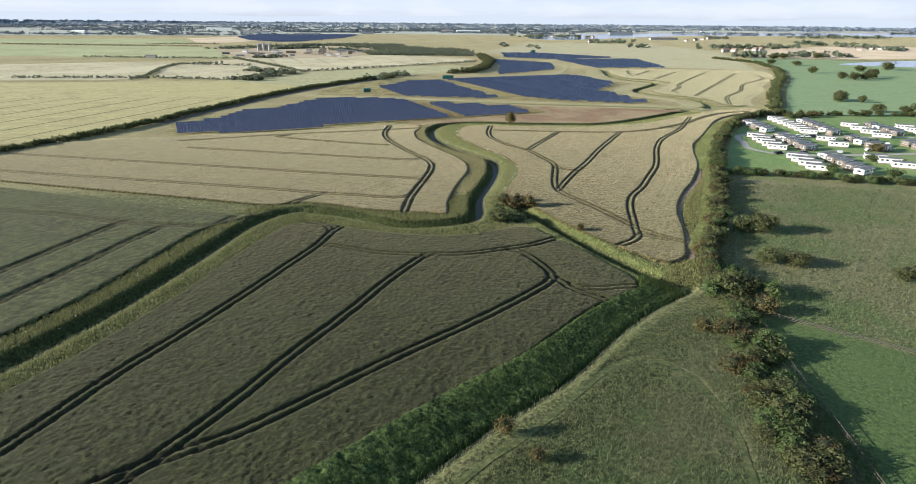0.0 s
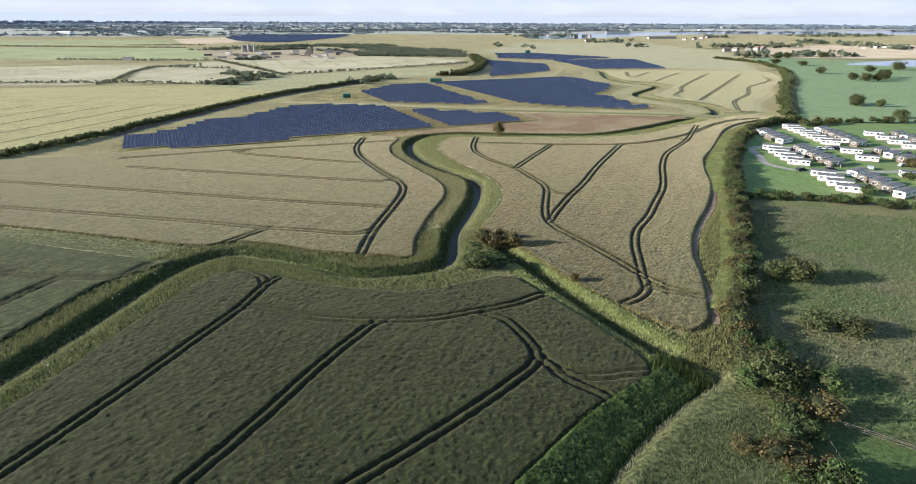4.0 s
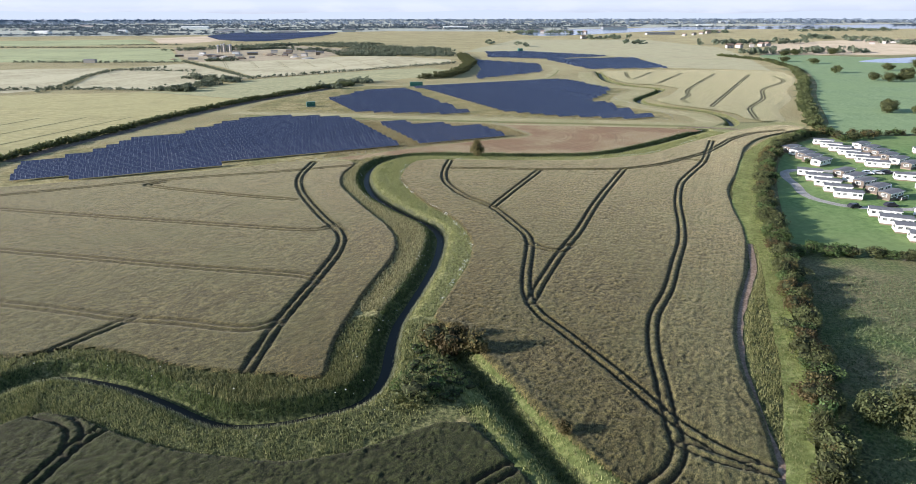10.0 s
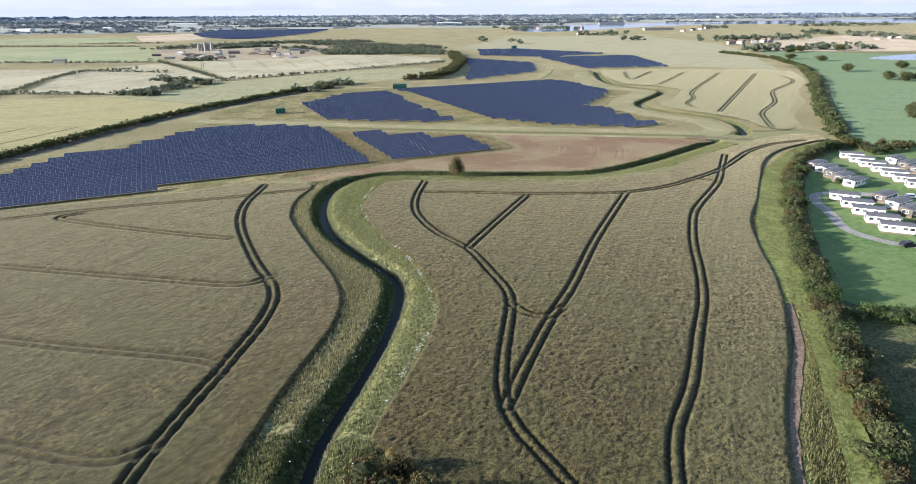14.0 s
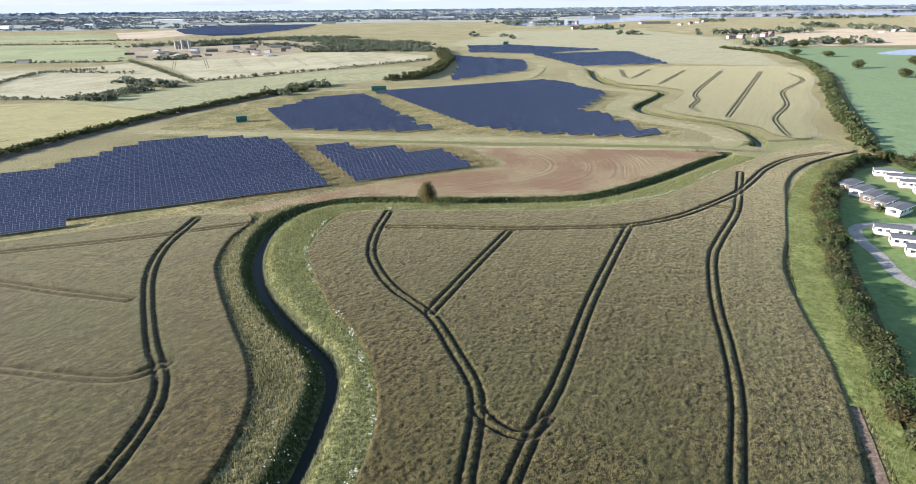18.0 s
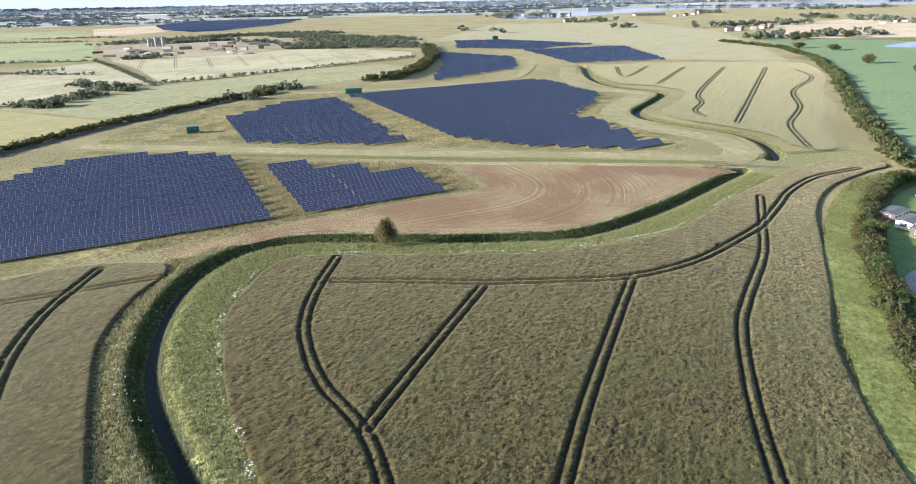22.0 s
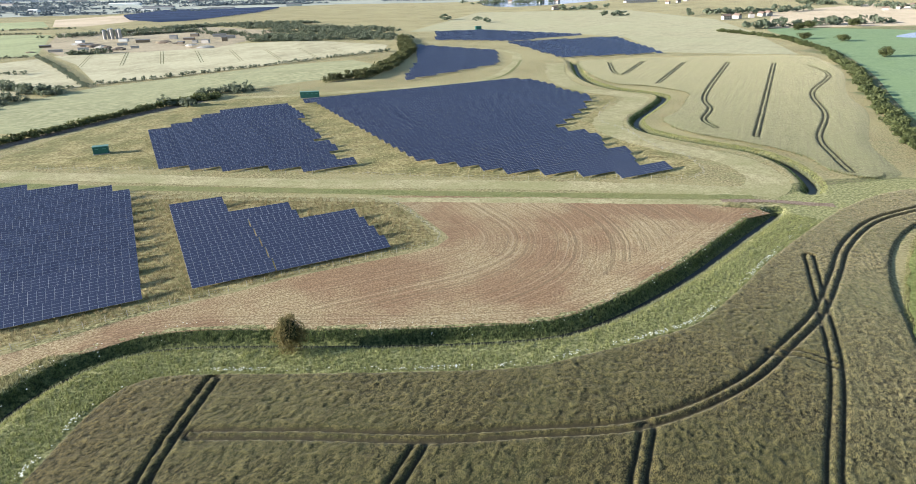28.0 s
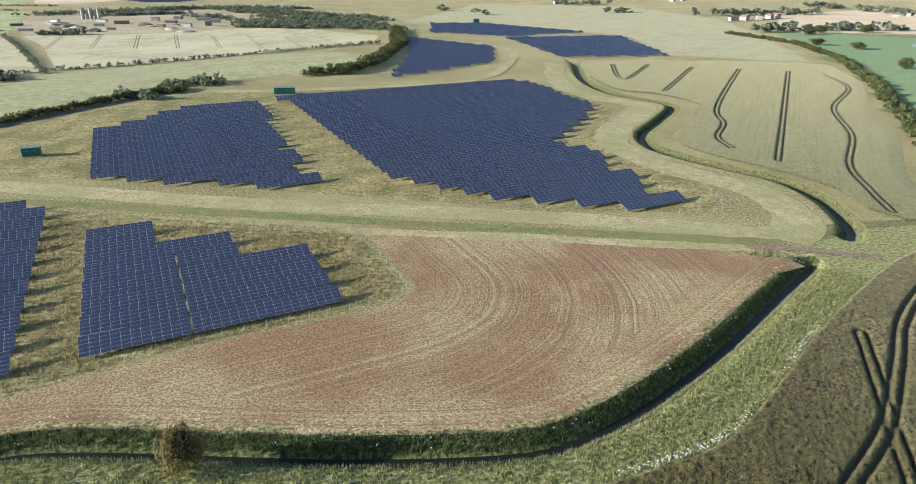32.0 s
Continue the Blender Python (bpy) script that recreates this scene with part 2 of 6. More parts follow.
def field_material(name, dark, light, turn, lines=0.35, tint=None):
    """A far field: mottled, with mowing or drill lines some metres apart."""
    m, nt, p = material(name)
    mid, big = tex_noise(nt, 0.25, 5, 0.65), tex_noise(nt, 0.012, 4, 0.6)
    col = ramp(nt, mid, [(0.38, dark), (0.62, light)])
    line = tex_noise(nt, 1.0, 3, 0.6, (0.22, 0.004, 0.0001), turn)
    col = mixcol(nt, ramp(nt, line, [(0.42, (0, 0, 0)), (0.62, (lines, lines, lines))]), col, tuple(v * 0.6 for v in dark))
    rough_spots = tex_noise(nt, 0.055, 6, 0.7)
    col = mixcol(nt, ramp(nt, rough_spots, [(0.48, (0, 0, 0)), (0.62, (0.6, 0.6, 0.6))]), col, tuple(v * 0.72 for v in dark))
    col = mixcol(nt, ramp(nt, big, [(0.42, (0, 0, 0)), (0.6, (0.5, 0.5, 0.5))]), col, tint or tuple(min(1, v * 1.15) for v in light))
    nt.links.new(col, p.inputs["Base Color"])
    nt.links.new(bump(nt, mid, 0.6, 0.5), p.inputs["Normal"])
    downy(p, 0.10)
    return m


M["ground"] = ground_material()
M["stubble"] = stubble_material()
M["field_pale"] = field_material("pale_hay_field", (0.27, 0.25, 0.155), (0.42, 0.39, 0.26), 0.37)
M["field_green"] = field_material("green_crop_field", (0.15, 0.20, 0.085), (0.24, 0.29, 0.14), 1.3, 0.2)
M["field_olive"] = field_material("olive_crop_field", (0.25, 0.228, 0.090), (0.36, 0.325, 0.14), 1.12, 0.3, (0.29, 0.275, 0.115))
M["olive_line"] = plain("olive_tramline", (0.13, 0.125, 0.045), 0.9)
M["dark_soil"] = veg_material("dark_bare_soil", [(0.40, (0.08, 0.06, 0.05)), (0.5, (0.14, 0.11, 0.09)), (0.60, (0.24, 0.20, 0.13))], 0.8, 0.1, 0.1, 0.6)
M["field_pink"] = field_material("bare_pinkish_field", (0.40, 0.30, 0.21), (0.52, 0.41, 0.30), 0.5, 0.2)
M["field_brown"] = field_material("rough_brown_ground", (0.16, 0.13, 0.085), (0.33, 0.27, 0.19), 0.9, 0.2)
M["water"], _nt, _p = material("ditch_water", 0.08, 0, 0.15)
_p.inputs["Base Color"].default_value = (0.012, 0.014, 0.010, 1)
_p.inputs["Roughness"].default_value = 0.45
_nt.links.new(bump(_nt, tex_noise(_nt, 3.0), 0.12, 0.02), _p.inputs["Normal"])
# near-black foliage colour that paints the shade deep inside crowns
M["shade_core"] = veg_material("inner_foliage", [(0.40, (0.010, 0.013, 0.005)), (0.5, (0.026, 0.031, 0.012)), (0.60, (0.06, 0.066, 0.026))], 2.2, 0.3, 0.25, 1.0)
M["leaf_scrub"] = leaf_material("scrub_leaves", (0.040, 0.064, 0.018), (0.12, 0.165, 0.050))
M["bark"] = plain("bark", (0.09, 0.065, 0.045), 0.9)
M["leaf"] = leaf_material("shrub_leaves", (0.072, 0.083, 0.032), (0.118, 0.128, 0.050), 0.4)
M["leaf_green"] = leaf_material("green_leaves", (0.060, 0.092, 0.030), (0.100, 0.143, 0.046), 0.4)
M["leaf_brown"] = leaf_material("brown_leaves", (0.085, 0.066, 0.026), (0.145, 0.116, 0.048), 0.4)
M["white"] = plain("white_cladding", (0.74, 0.74, 0.71), 0.6)
M["roof"] = plain("grey_roof_sheet", (0.15, 0.15, 0.155), 0.8)
M["green_box"] = plain("green_steel", (0.02, 0.10, 0.085), 0.5)
M["steel"] = plain("galvanised_steel", (0.42, 0.43, 0.44), 0.45, 0.7)
M["old_timber"] = plain("old_dark_timber", (0.10, 0.085, 0.07), 0.9)
# cladding of some sheds; on lodges it paints the shade of their walls
M["clad"] = plain("dark_cladding", (0.13, 0.105, 0.085), 0.8)
M["timber"] = plain("weathered_timber", (0.22, 0.17, 0.12), 0.85)
M["tarmac"] = plain("park_road", (0.30, 0.29, 0.28), 0.9)
M["glass"], _nt, _p = material("dark_window_glass", 0.06, 0, 0.5)
_p.inputs["Base Color"].default_value = (0.015, 0.018, 0.022, 1)


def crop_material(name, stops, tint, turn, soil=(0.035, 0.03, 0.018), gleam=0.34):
    """Standing corn: ears pale, the shade between the stalks painted dark; the relief's height says which."""
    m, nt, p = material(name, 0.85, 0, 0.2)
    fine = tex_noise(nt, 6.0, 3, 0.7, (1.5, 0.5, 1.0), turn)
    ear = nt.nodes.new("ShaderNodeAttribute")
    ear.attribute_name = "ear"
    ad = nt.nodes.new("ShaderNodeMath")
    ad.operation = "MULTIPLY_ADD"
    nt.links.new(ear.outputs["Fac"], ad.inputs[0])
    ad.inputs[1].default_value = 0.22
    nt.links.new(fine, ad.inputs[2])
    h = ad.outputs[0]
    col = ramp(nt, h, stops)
    col = mixcol(nt, ramp(nt, tex_noise(nt, 0.035, 5, 0.6), [(0.38, (0, 0, 0)), (0.64, (1, 1, 1))]), col, mixcol(nt, 0.5, col, tint))
    drill = tex_noise(nt, 1.0, 2, 0.5, (1.3, 0.02, 0.0001), turn)
    col = mixcol(nt, ramp(nt, drill, [(0.48, (0, 0, 0)), (0.70, (0.55, 0.55, 0.55))]), col, tuple(v * 0.45 for v in stops[1][1]))
    for zone, keep, shade in (("pale", 0.9, (1.45, 1.5, 1.75)), ("brown", 0.7, (0.98, 0.86, 0.78))):
        at = nt.nodes.new("ShaderNodeAttribute")
        at.attribute_name = zone
        part_of = nt.nodes.new("ShaderNodeMath")
        part_of.operation = "MULTIPLY"
        part_of.inputs[1].default_value = keep
        nt.links.new(at.outputs["Fac"], part_of.inputs[0])
        col = mixcol(nt, part_of.outputs[0], col, shade, "MULTIPLY")
    # wheel grooves: dark soil, with the grooves' shade painted into the same colour
    at = nt.nodes.new("ShaderNodeAttribute")
    at.attribute_name = "bare"
    col = mixcol(nt, at.outputs["Fac"], col, soil)
    nt.links.new(col, p.inputs["Base Color"])
    nt.links.new(bump(nt, fine, 0.9, 0.12), p.inputs["Normal"])
    downy(p, gleam)
    return m


# first stop of each wheat ramp: shade painted between the stalks
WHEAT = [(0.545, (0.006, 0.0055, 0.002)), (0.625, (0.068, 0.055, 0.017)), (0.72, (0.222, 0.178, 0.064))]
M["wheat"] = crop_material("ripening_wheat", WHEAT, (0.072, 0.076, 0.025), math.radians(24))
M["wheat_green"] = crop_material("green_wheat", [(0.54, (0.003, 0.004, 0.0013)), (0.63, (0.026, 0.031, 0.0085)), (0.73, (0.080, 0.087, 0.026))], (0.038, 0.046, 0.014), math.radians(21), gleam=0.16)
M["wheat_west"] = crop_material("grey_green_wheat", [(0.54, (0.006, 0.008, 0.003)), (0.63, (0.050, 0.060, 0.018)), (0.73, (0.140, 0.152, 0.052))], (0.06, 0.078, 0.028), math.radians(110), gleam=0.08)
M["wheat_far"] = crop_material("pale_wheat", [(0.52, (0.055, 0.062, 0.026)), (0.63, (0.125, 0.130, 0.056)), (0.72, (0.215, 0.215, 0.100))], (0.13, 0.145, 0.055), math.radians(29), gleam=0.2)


# ---- plan geometry ----
def smooth(pts, step=2.0, closed=False):
    """A Catmull-Rom curve through plan points, in steps of about that many metres."""
    p = [np.array(q, float) for q in pts]
    n, out = len(p), []
    for i in range(n if closed else n - 1):
        a, b = p[i], p[(i + 1) % n]
        z0 = p[i - 1] if (i or closed) else 2 * a - b
        z1 = p[(i + 2) % n] if (closed or i + 2 < n) else 2 * b - a
        k = max(1, int(np.linalg.norm(b - a) / step))
        for j in range(k):
            t = j / k
            out.append(0.5 * (2 * a + (b - z0) * t + (2 * z0 - 5 * a + 4 * b - z1) * t * t + (3 * a - z0 - 3 * b + z1) * t ** 3))
    if not closed:
        out.append(p[-1])
    return np.array(out)


def seg_dist(X, Y, line, closed=False, reach=30.0, signed=False):
    """Distance of many points to a polyline, up to reach; signed: positive to the left of its run."""
    d2 = np.full(X.shape, float(reach) ** 2)
    turn = np.ones(X.size)
    pts = np.vstack([line, line[:1]]) if closed else line
    flat_x, flat_y, flat_d = X.ravel(), Y.ravel(), d2.ravel()
    order = np.argsort(flat_y, kind="stable")
    ys = flat_y[order]
    for a, b in zip(pts[:-1], pts[1:]):
        lo, hi = np.searchsorted(ys, (min(a[1], b[1]) - reach, max(a[1], b[1]) + reach))
        idx = order[lo:hi]
        px, py = flat_x[idx], flat_y[idx]
        keep = (px > min(a[0], b[0]) - reach) & (px < max(a[0], b[0]) + reach)
        idx, px, py = idx[keep], px[keep], py[keep]
        v = b - a
        t = np.clip(((px - a[0]) * v[0] + (py - a[1]) * v[1]) / max(1e-9, v @ v), 0, 1)
        q = (px - a[0] - t * v[0]) ** 2 + (py - a[1] - t * v[1]) ** 2
        if signed:
            near = q < flat_d[idx]
            turn[idx[near]] = np.where(v[0] * (py - a[1]) - v[1] * (px - a[0]) >= 0, 1.0, -1.0)[near]
        flat_d[idx] = np.minimum(flat_d[idx], q)
    out = np.sqrt(flat_d)
    return (out * turn if signed else out).reshape(X.shape)


def inside(X, Y, poly):
    c = np.zeros(X.shape, bool)
    for a, b in zip(poly, np.roll(poly, -1, 0)):
        if a[1] == b[1]:
            continue
        hit = ((a[1] > Y) != (b[1] > Y)) & (X < (b[0] - a[0]) * (Y - a[1]) / (b[1] - a[1]) + a[0])
        c ^= hit
    return c


def offset(line, d):
    """A line beside another, d metres to its left."""
    tan = np.gradient(line, axis=0)
    tan /= np.linalg.norm(tan, axis=1)[:, None]
    return line + np.stack([-tan[:, 1], tan[:, 0]], 1) * d


def step01(x, lo, hi):
    t = np.clip((x - lo) / (hi - lo), 0, 1)
    return t * t * (3 - 2 * t)


def wave(X, Y, s, seed=0):
    """Cheap smooth random relief in -1..1."""
    r = np.random.RandomState(seed)
    out = np.zeros(X.shape)
    for _ in range(6):
        a, k, ph = r.uniform(0, math.tau), r.uniform(0.6, 1.6) / s, r.uniform(0, math.tau)
        out += np.sin((X * math.cos(a) + Y * math.sin(a)) * k * math.tau + ph)
    return out / 6


def mesh_from(name, verts, faces, mat=None, smooth_shade=False):
    me = bpy.data.meshes.new(name)
    verts, faces = np.asarray(verts, np.float32), np.asarray(faces, np.int32)
    me.vertices.add(len(verts))
    me.vertices.foreach_set("co", verts.ravel())
    k = faces.shape[1]
    me.loops.add(faces.size)
    me.loops.foreach_set("vertex_index", faces.ravel())
    me.polygons.add(len(faces))
    me.polygons.foreach_set("loop_start", np.arange(0, faces.size, k, dtype=np.int32))
    me.polygons.foreach_set("loop_total", np.full(len(faces), k, np.int32))
    if smooth_shade:
        me.polygons.foreach_set("use_smooth", np.ones(len(faces), bool))
    me.update(calc_edges=True)
    if mat:
        me.materials.append(mat)
    return me


# plan lines (metres)
DITCH = smooth([(-119, 0), (-105, 32), (-92, 62), (-83.5, 82), (-79.5, 93), (-75.5, 106), (-71.5, 125), (-69, 138), (-66.5, 154), (-64, 165), (-60, 174), (-54, 178.5), (-45.5, 176.8), (-39, 174.4), (-31.5, 170.5),
                (-21.5, 165), (-13.5, 164.6), (-4.5, 167.2), (2, 171.5), (4.6, 179), (4.8, 190), (5.4, 199), (7.6, 209), (10, 220), (11.8, 230), (13, 241), (13.2, 252), (11, 261), (6, 268.5),
                (-1, 278.5), (-8, 290), (-12.3, 300), (-15.5, 312), (-16.9, 324), (-16.6, 334), (-13.9, 343.5), (-9, 350.8), (-3.5, 354.6), (4.4, 356.4), (18, 356),
                (33, 354.8), (52, 353.8), (71.5, 354.3), (82, 357.2), (94.2, 364.5), (110, 377), (121, 387), (133, 398.5), (146, 410.5), (150, 414.5)])
DITCH_FAR = smooth([(169, 431), (173, 437), (176, 447), (178, 461), (175, 478), (164, 491), (153, 505), (146, 520), (149, 540), (165, 566),
                    (180, 592), (179, 606), (161, 629), (155, 676), (166, 752)])
DRAIN = smooth([(14, 192), (24, 171), (30, 157), (37, 142), (43, 131), (48, 124)])
FRONT = smooth([(-64, -2), (-36, 27), (-8, 56.5), (2, 67.5), (9, 74.5), (18, 83.5), (26.5, 95), (34.5, 105), (43.5, 114), (51, 120)])


LEVELS = ((DRAIN, 3.4, 1.2),)
# cross-sections: distance to the left of the axis, height
DITCH_CUT = ((-9, -5.5, -3.4, -2.4, -1.5, -0.8, -0.1, 1.3, 1.9, 4.6, 5.3, 6.4, 9.0), (0, 0.05, 0.10, 0.05, -0.40, -0.95, -2.2, -2.2, -1.5, 0.05, 0.26, 0.22, 0.0))
FAR_CUT = ((-6, -4.0, -2.8, -0.7, 0.7, 3.6, 4.4, 7), (0, 0.15, -0.1, -2.1, -2.1, 0.0, 0.20, 0))
FRONT_CUT = ((-4.5, -2.6, -0.9, 0.6, 3.0, 6.0, 9.0, 11.0), (0, 0.15, -1.1, -1.7, -1.3, -0.45, 0.0, 0.0))


def ground_z(X, Y):
    flat, cut, berm = np.ones(X.shape), np.zeros(X.shape), np.zeros(X.shape)
    for line, half, depth in LEVELS:
        d = seg_dist(X, Y, line, reach=20)
        cut = np.maximum(cut, depth * np.clip((half - d) / (half - 0.9), 0, 1) ** 1.15)
        berm = np.maximum(berm, 0.28 * np.exp(-((d - half - 1.2) / 1.3) ** 2))
        flat = np.minimum(flat, step01(d, half, half + 8))
    z = 0.02 * wave(X, Y, 60, 3) * flat + np.where(cut > 0, 0, berm) - cut
    for line, (at, height) in ((DITCH, DITCH_CUT), (DITCH_FAR, FAR_CUT), (FRONT, FRONT_CUT)):
        q = np.interp(seg_dist(X, Y, line, reach=20, signed=True), at, height)
        z = np.where(q < 0, np.minimum(z, q), np.where((q > 0) & (cut <= 0), np.maximum(z, q), z))
    return z


def ground_at(x, y):
    return float(ground_z(np.array([float(x)]), np.array([float(y)]))[0])


def axis(lo, hi, near_lo, near_hi, res):
    mid = list(np.arange(near_lo, near_hi + res, res))
    for sign, end in ((-1, lo), (1, hi)):
        side, cur, st = [], (mid[0] if sign < 0 else mid[-1]), res
        while (cur > lo) if sign < 0 else (cur < hi):
            st = min(st * 1.22, 220)
            cur += sign * st
            side.append(cur)
        mid = side[::-1] + mid if sign < 0 else mid + side
    return np.array(mid)


gx = axis(-4300, 4300, -95, 190, 1.0)
gy = np.r_[np.arange(45, 450, 0.9), axis(450, 4700, 450, 650, 1.3)]
gy = np.r_[axis(-300, 44, 43, 44, 0.9), gy]
GX, GY = np.meshgrid(gx, gy)
GZ = ground_z(GX, GY)
nx, ny = len(gx), len(gy)
grid_id = np.arange(nx * ny).reshape(ny, nx)
quads = np.stack([grid_id[:-1, :-1], grid_id[:-1, 1:], grid_id[1:, 1:], grid_id[1:, :-1]], -1).reshape(-1, 4)
EAST = np.array([(-75, -20), (-45, 15), (-10, 52), (5, 68), (22, 89), (42, 111), (56, 124), (66, 148), (76, 172), (86, 198), (95, 222), (105, 250), (117, 283), (131, 313), (149, 348), (171, 378), (190, 396), (208, 408),
                 (223, 446), (253, 512), (281, 569), (332, 664), (382, 783), (404, 885), (460, 1000), (700, 1040), (900, 900), (1400, 700), (1400, -290), (-75, -290)], float)
bank = np.zeros(GX.shape)
for line, half in ((DITCH, 17.0), (np.array([(-58, 178), (-105, 192), (-170, 208), (-240, 229)], float), 8.0), (DITCH_FAR, 4.4), (DRAIN, 8.5), (FRONT, 15.0), (np.array([(56, 128), (69, 160), (79, 190), (98, 235), (112, 275), (128, 308), (150, 350), (186, 395)], float), 9.0), (np.array([(158, 424), (176, 430), (200, 432)], float), 12.0)):
    bank = np.maximum(bank, 1 - step01(seg_dist(GX, GY, line, reach=20), half - 2.5, half + 1.0))
east = inside(GX, GY, EAST).astype(float)
g_me = mesh_from("ground", np.stack([GX, GY, GZ], -1).reshape(-1, 3), quads, M["ground"], True)
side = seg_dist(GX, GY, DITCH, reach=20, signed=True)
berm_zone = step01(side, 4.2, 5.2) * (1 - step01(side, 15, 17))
# the sunlit right bank is brightened in colour through this mask
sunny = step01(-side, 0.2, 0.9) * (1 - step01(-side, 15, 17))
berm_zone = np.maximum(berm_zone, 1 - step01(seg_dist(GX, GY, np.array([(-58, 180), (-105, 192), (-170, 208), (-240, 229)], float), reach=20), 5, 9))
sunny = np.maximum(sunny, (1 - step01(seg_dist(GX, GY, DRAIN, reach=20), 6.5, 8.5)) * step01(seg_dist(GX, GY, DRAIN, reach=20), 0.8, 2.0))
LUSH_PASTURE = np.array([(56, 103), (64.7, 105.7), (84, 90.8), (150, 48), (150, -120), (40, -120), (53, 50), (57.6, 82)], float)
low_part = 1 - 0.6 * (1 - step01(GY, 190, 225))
# lush puts shade into the left slope's colour and darkens the southern end
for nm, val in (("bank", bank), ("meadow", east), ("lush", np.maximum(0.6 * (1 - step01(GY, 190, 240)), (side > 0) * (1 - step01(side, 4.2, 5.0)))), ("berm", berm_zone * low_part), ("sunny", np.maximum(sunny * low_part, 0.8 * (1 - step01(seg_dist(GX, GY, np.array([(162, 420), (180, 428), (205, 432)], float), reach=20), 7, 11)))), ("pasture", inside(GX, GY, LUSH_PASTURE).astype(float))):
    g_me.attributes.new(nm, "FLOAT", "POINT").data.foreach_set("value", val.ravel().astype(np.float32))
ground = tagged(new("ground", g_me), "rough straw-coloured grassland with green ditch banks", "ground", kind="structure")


def patch(name, outline, mat, label, category, z=0.05, step=4.0, curve=True, kind="structure", fill=0.0, lane=None):
    """A field or strip that lies on the ground sheet; fill: spacing of inner points; lane: lines from which the row distance is kept."""
    pts = smooth(outline, step, True) if curve else np.array(outline, float)
    n = len(pts)
    extra = np.zeros((0, 2))
    if fill:
        X, Y = np.meshgrid(np.arange(pts[:, 0].min(), pts[:, 0].max(), fill), np.arange(pts[:, 1].min(), pts[:, 1].max(), fill))
        ok = inside(X, Y, pts) & (seg_dist(X, Y, pts, True, fill * 2) > fill * 0.5)
        extra = np.stack([X[ok], Y[ok]], 1)
    allp = [Vector(p) for p in np.vstack([pts, extra])]
    vs, _, fs, _, _, _ = delaunay_2d_cdt(allp, [(i, (i + 1) % n) for i in range(n)], [], 1, 1e-4)
    V = np.array([(v.x, v.y) for v in vs])
    zz = np.maximum(ground_z(V[:, 0], V[:, 1]), -0.02) + z
    F = np.array([f for f in fs if len(f) == 3])
    e1, e2 = V[F[:, 1]] - V[F[:, 0]], V[F[:, 2]] - V[F[:, 0]]
    flip = e1[:, 0] * e2[:, 1] - e1[:, 1] * e2[:, 0] < 0
    F[flip] = F[flip][:, ::-1]
    me = mesh_from(name, np.c_[V, zz], F, mat, True)
    if lane is not None:
        df, dd = [seg_dist(V[:, 0], V[:, 1], l, reach=300) for l in lane]
        d = np.where(dd < 12.5, dd, df)
        me.attributes.new("lane", "FLOAT", "POINT").data.foreach_set("value", d.astype(np.float32))
    return tagged(new(name, me), label, category, kind=kind)


def ribbon(name, line, half, mat, label, category, z=0.05, kind="structure", wob=0.0, seed=1):
    """A strip along a plan line that follows the ground."""
    pts = np.asarray(line, float)
    tan = np.gradient(pts, axis=0)
    tan /= np.linalg.norm(tan, axis=1)[:, None] + 1e-9
    nor = np.stack([-tan[:, 1], tan[:, 0]], 1)
    r = np.random.RandomState(seed)
    k = 5
    rows_ = []
    for j in range(k):
        s = (j / (k - 1) * 2 - 1)
        off = half * s * (1 + wob * r.uniform(-1, 1, len(pts)))
        rows_.append(pts + nor * off[:, None])
    P = np.stack(rows_, 1)
    zz = ground_z(P[..., 0], P[..., 1]) + z
    V = np.concatenate([P, zz[..., None]], -1).reshape(-1, 3)
    ii = np.arange(len(pts) * k).reshape(len(pts), k)
    F = np.stack([ii[:-1, :-1], ii[:-1, 1:], ii[1:, 1:], ii[1:, :-1]], -1).reshape(-1, 4)
    return tagged(new(name, mesh_from(name, V, F, mat, True)), label, category, kind=kind)


def water_strip(name, line, half, z):
    pts = np.asarray(line, float)
    tan = np.gradient(pts, axis=0)
    tan /= np.linalg.norm(tan, axis=1)[:, None] + 1e-9
    nor = np.stack([-tan[:, 1], tan[:, 0]], 1)
    V = np.concatenate([np.c_[pts - nor * half, np.full(len(pts), z)], np.c_[pts + nor * half, np.full(len(pts), z)]])
    n = len(pts)
    F = [(i, n + i, n + i + 1, i + 1) for i in range(n - 1)]
    return tagged(new(name, mesh_from(name, V, np.array(F)[:, ::-1], M["water"])), "dark still water along the bottom of the ditch", "water", kind="structure")


water_strip("water", offset(DITCH, 0.6), 1.1, -1.65)
water_strip("water_far", DITCH_FAR, 1.25, -1.55)


# ---- crops ----
CROP_OUTLINES = []


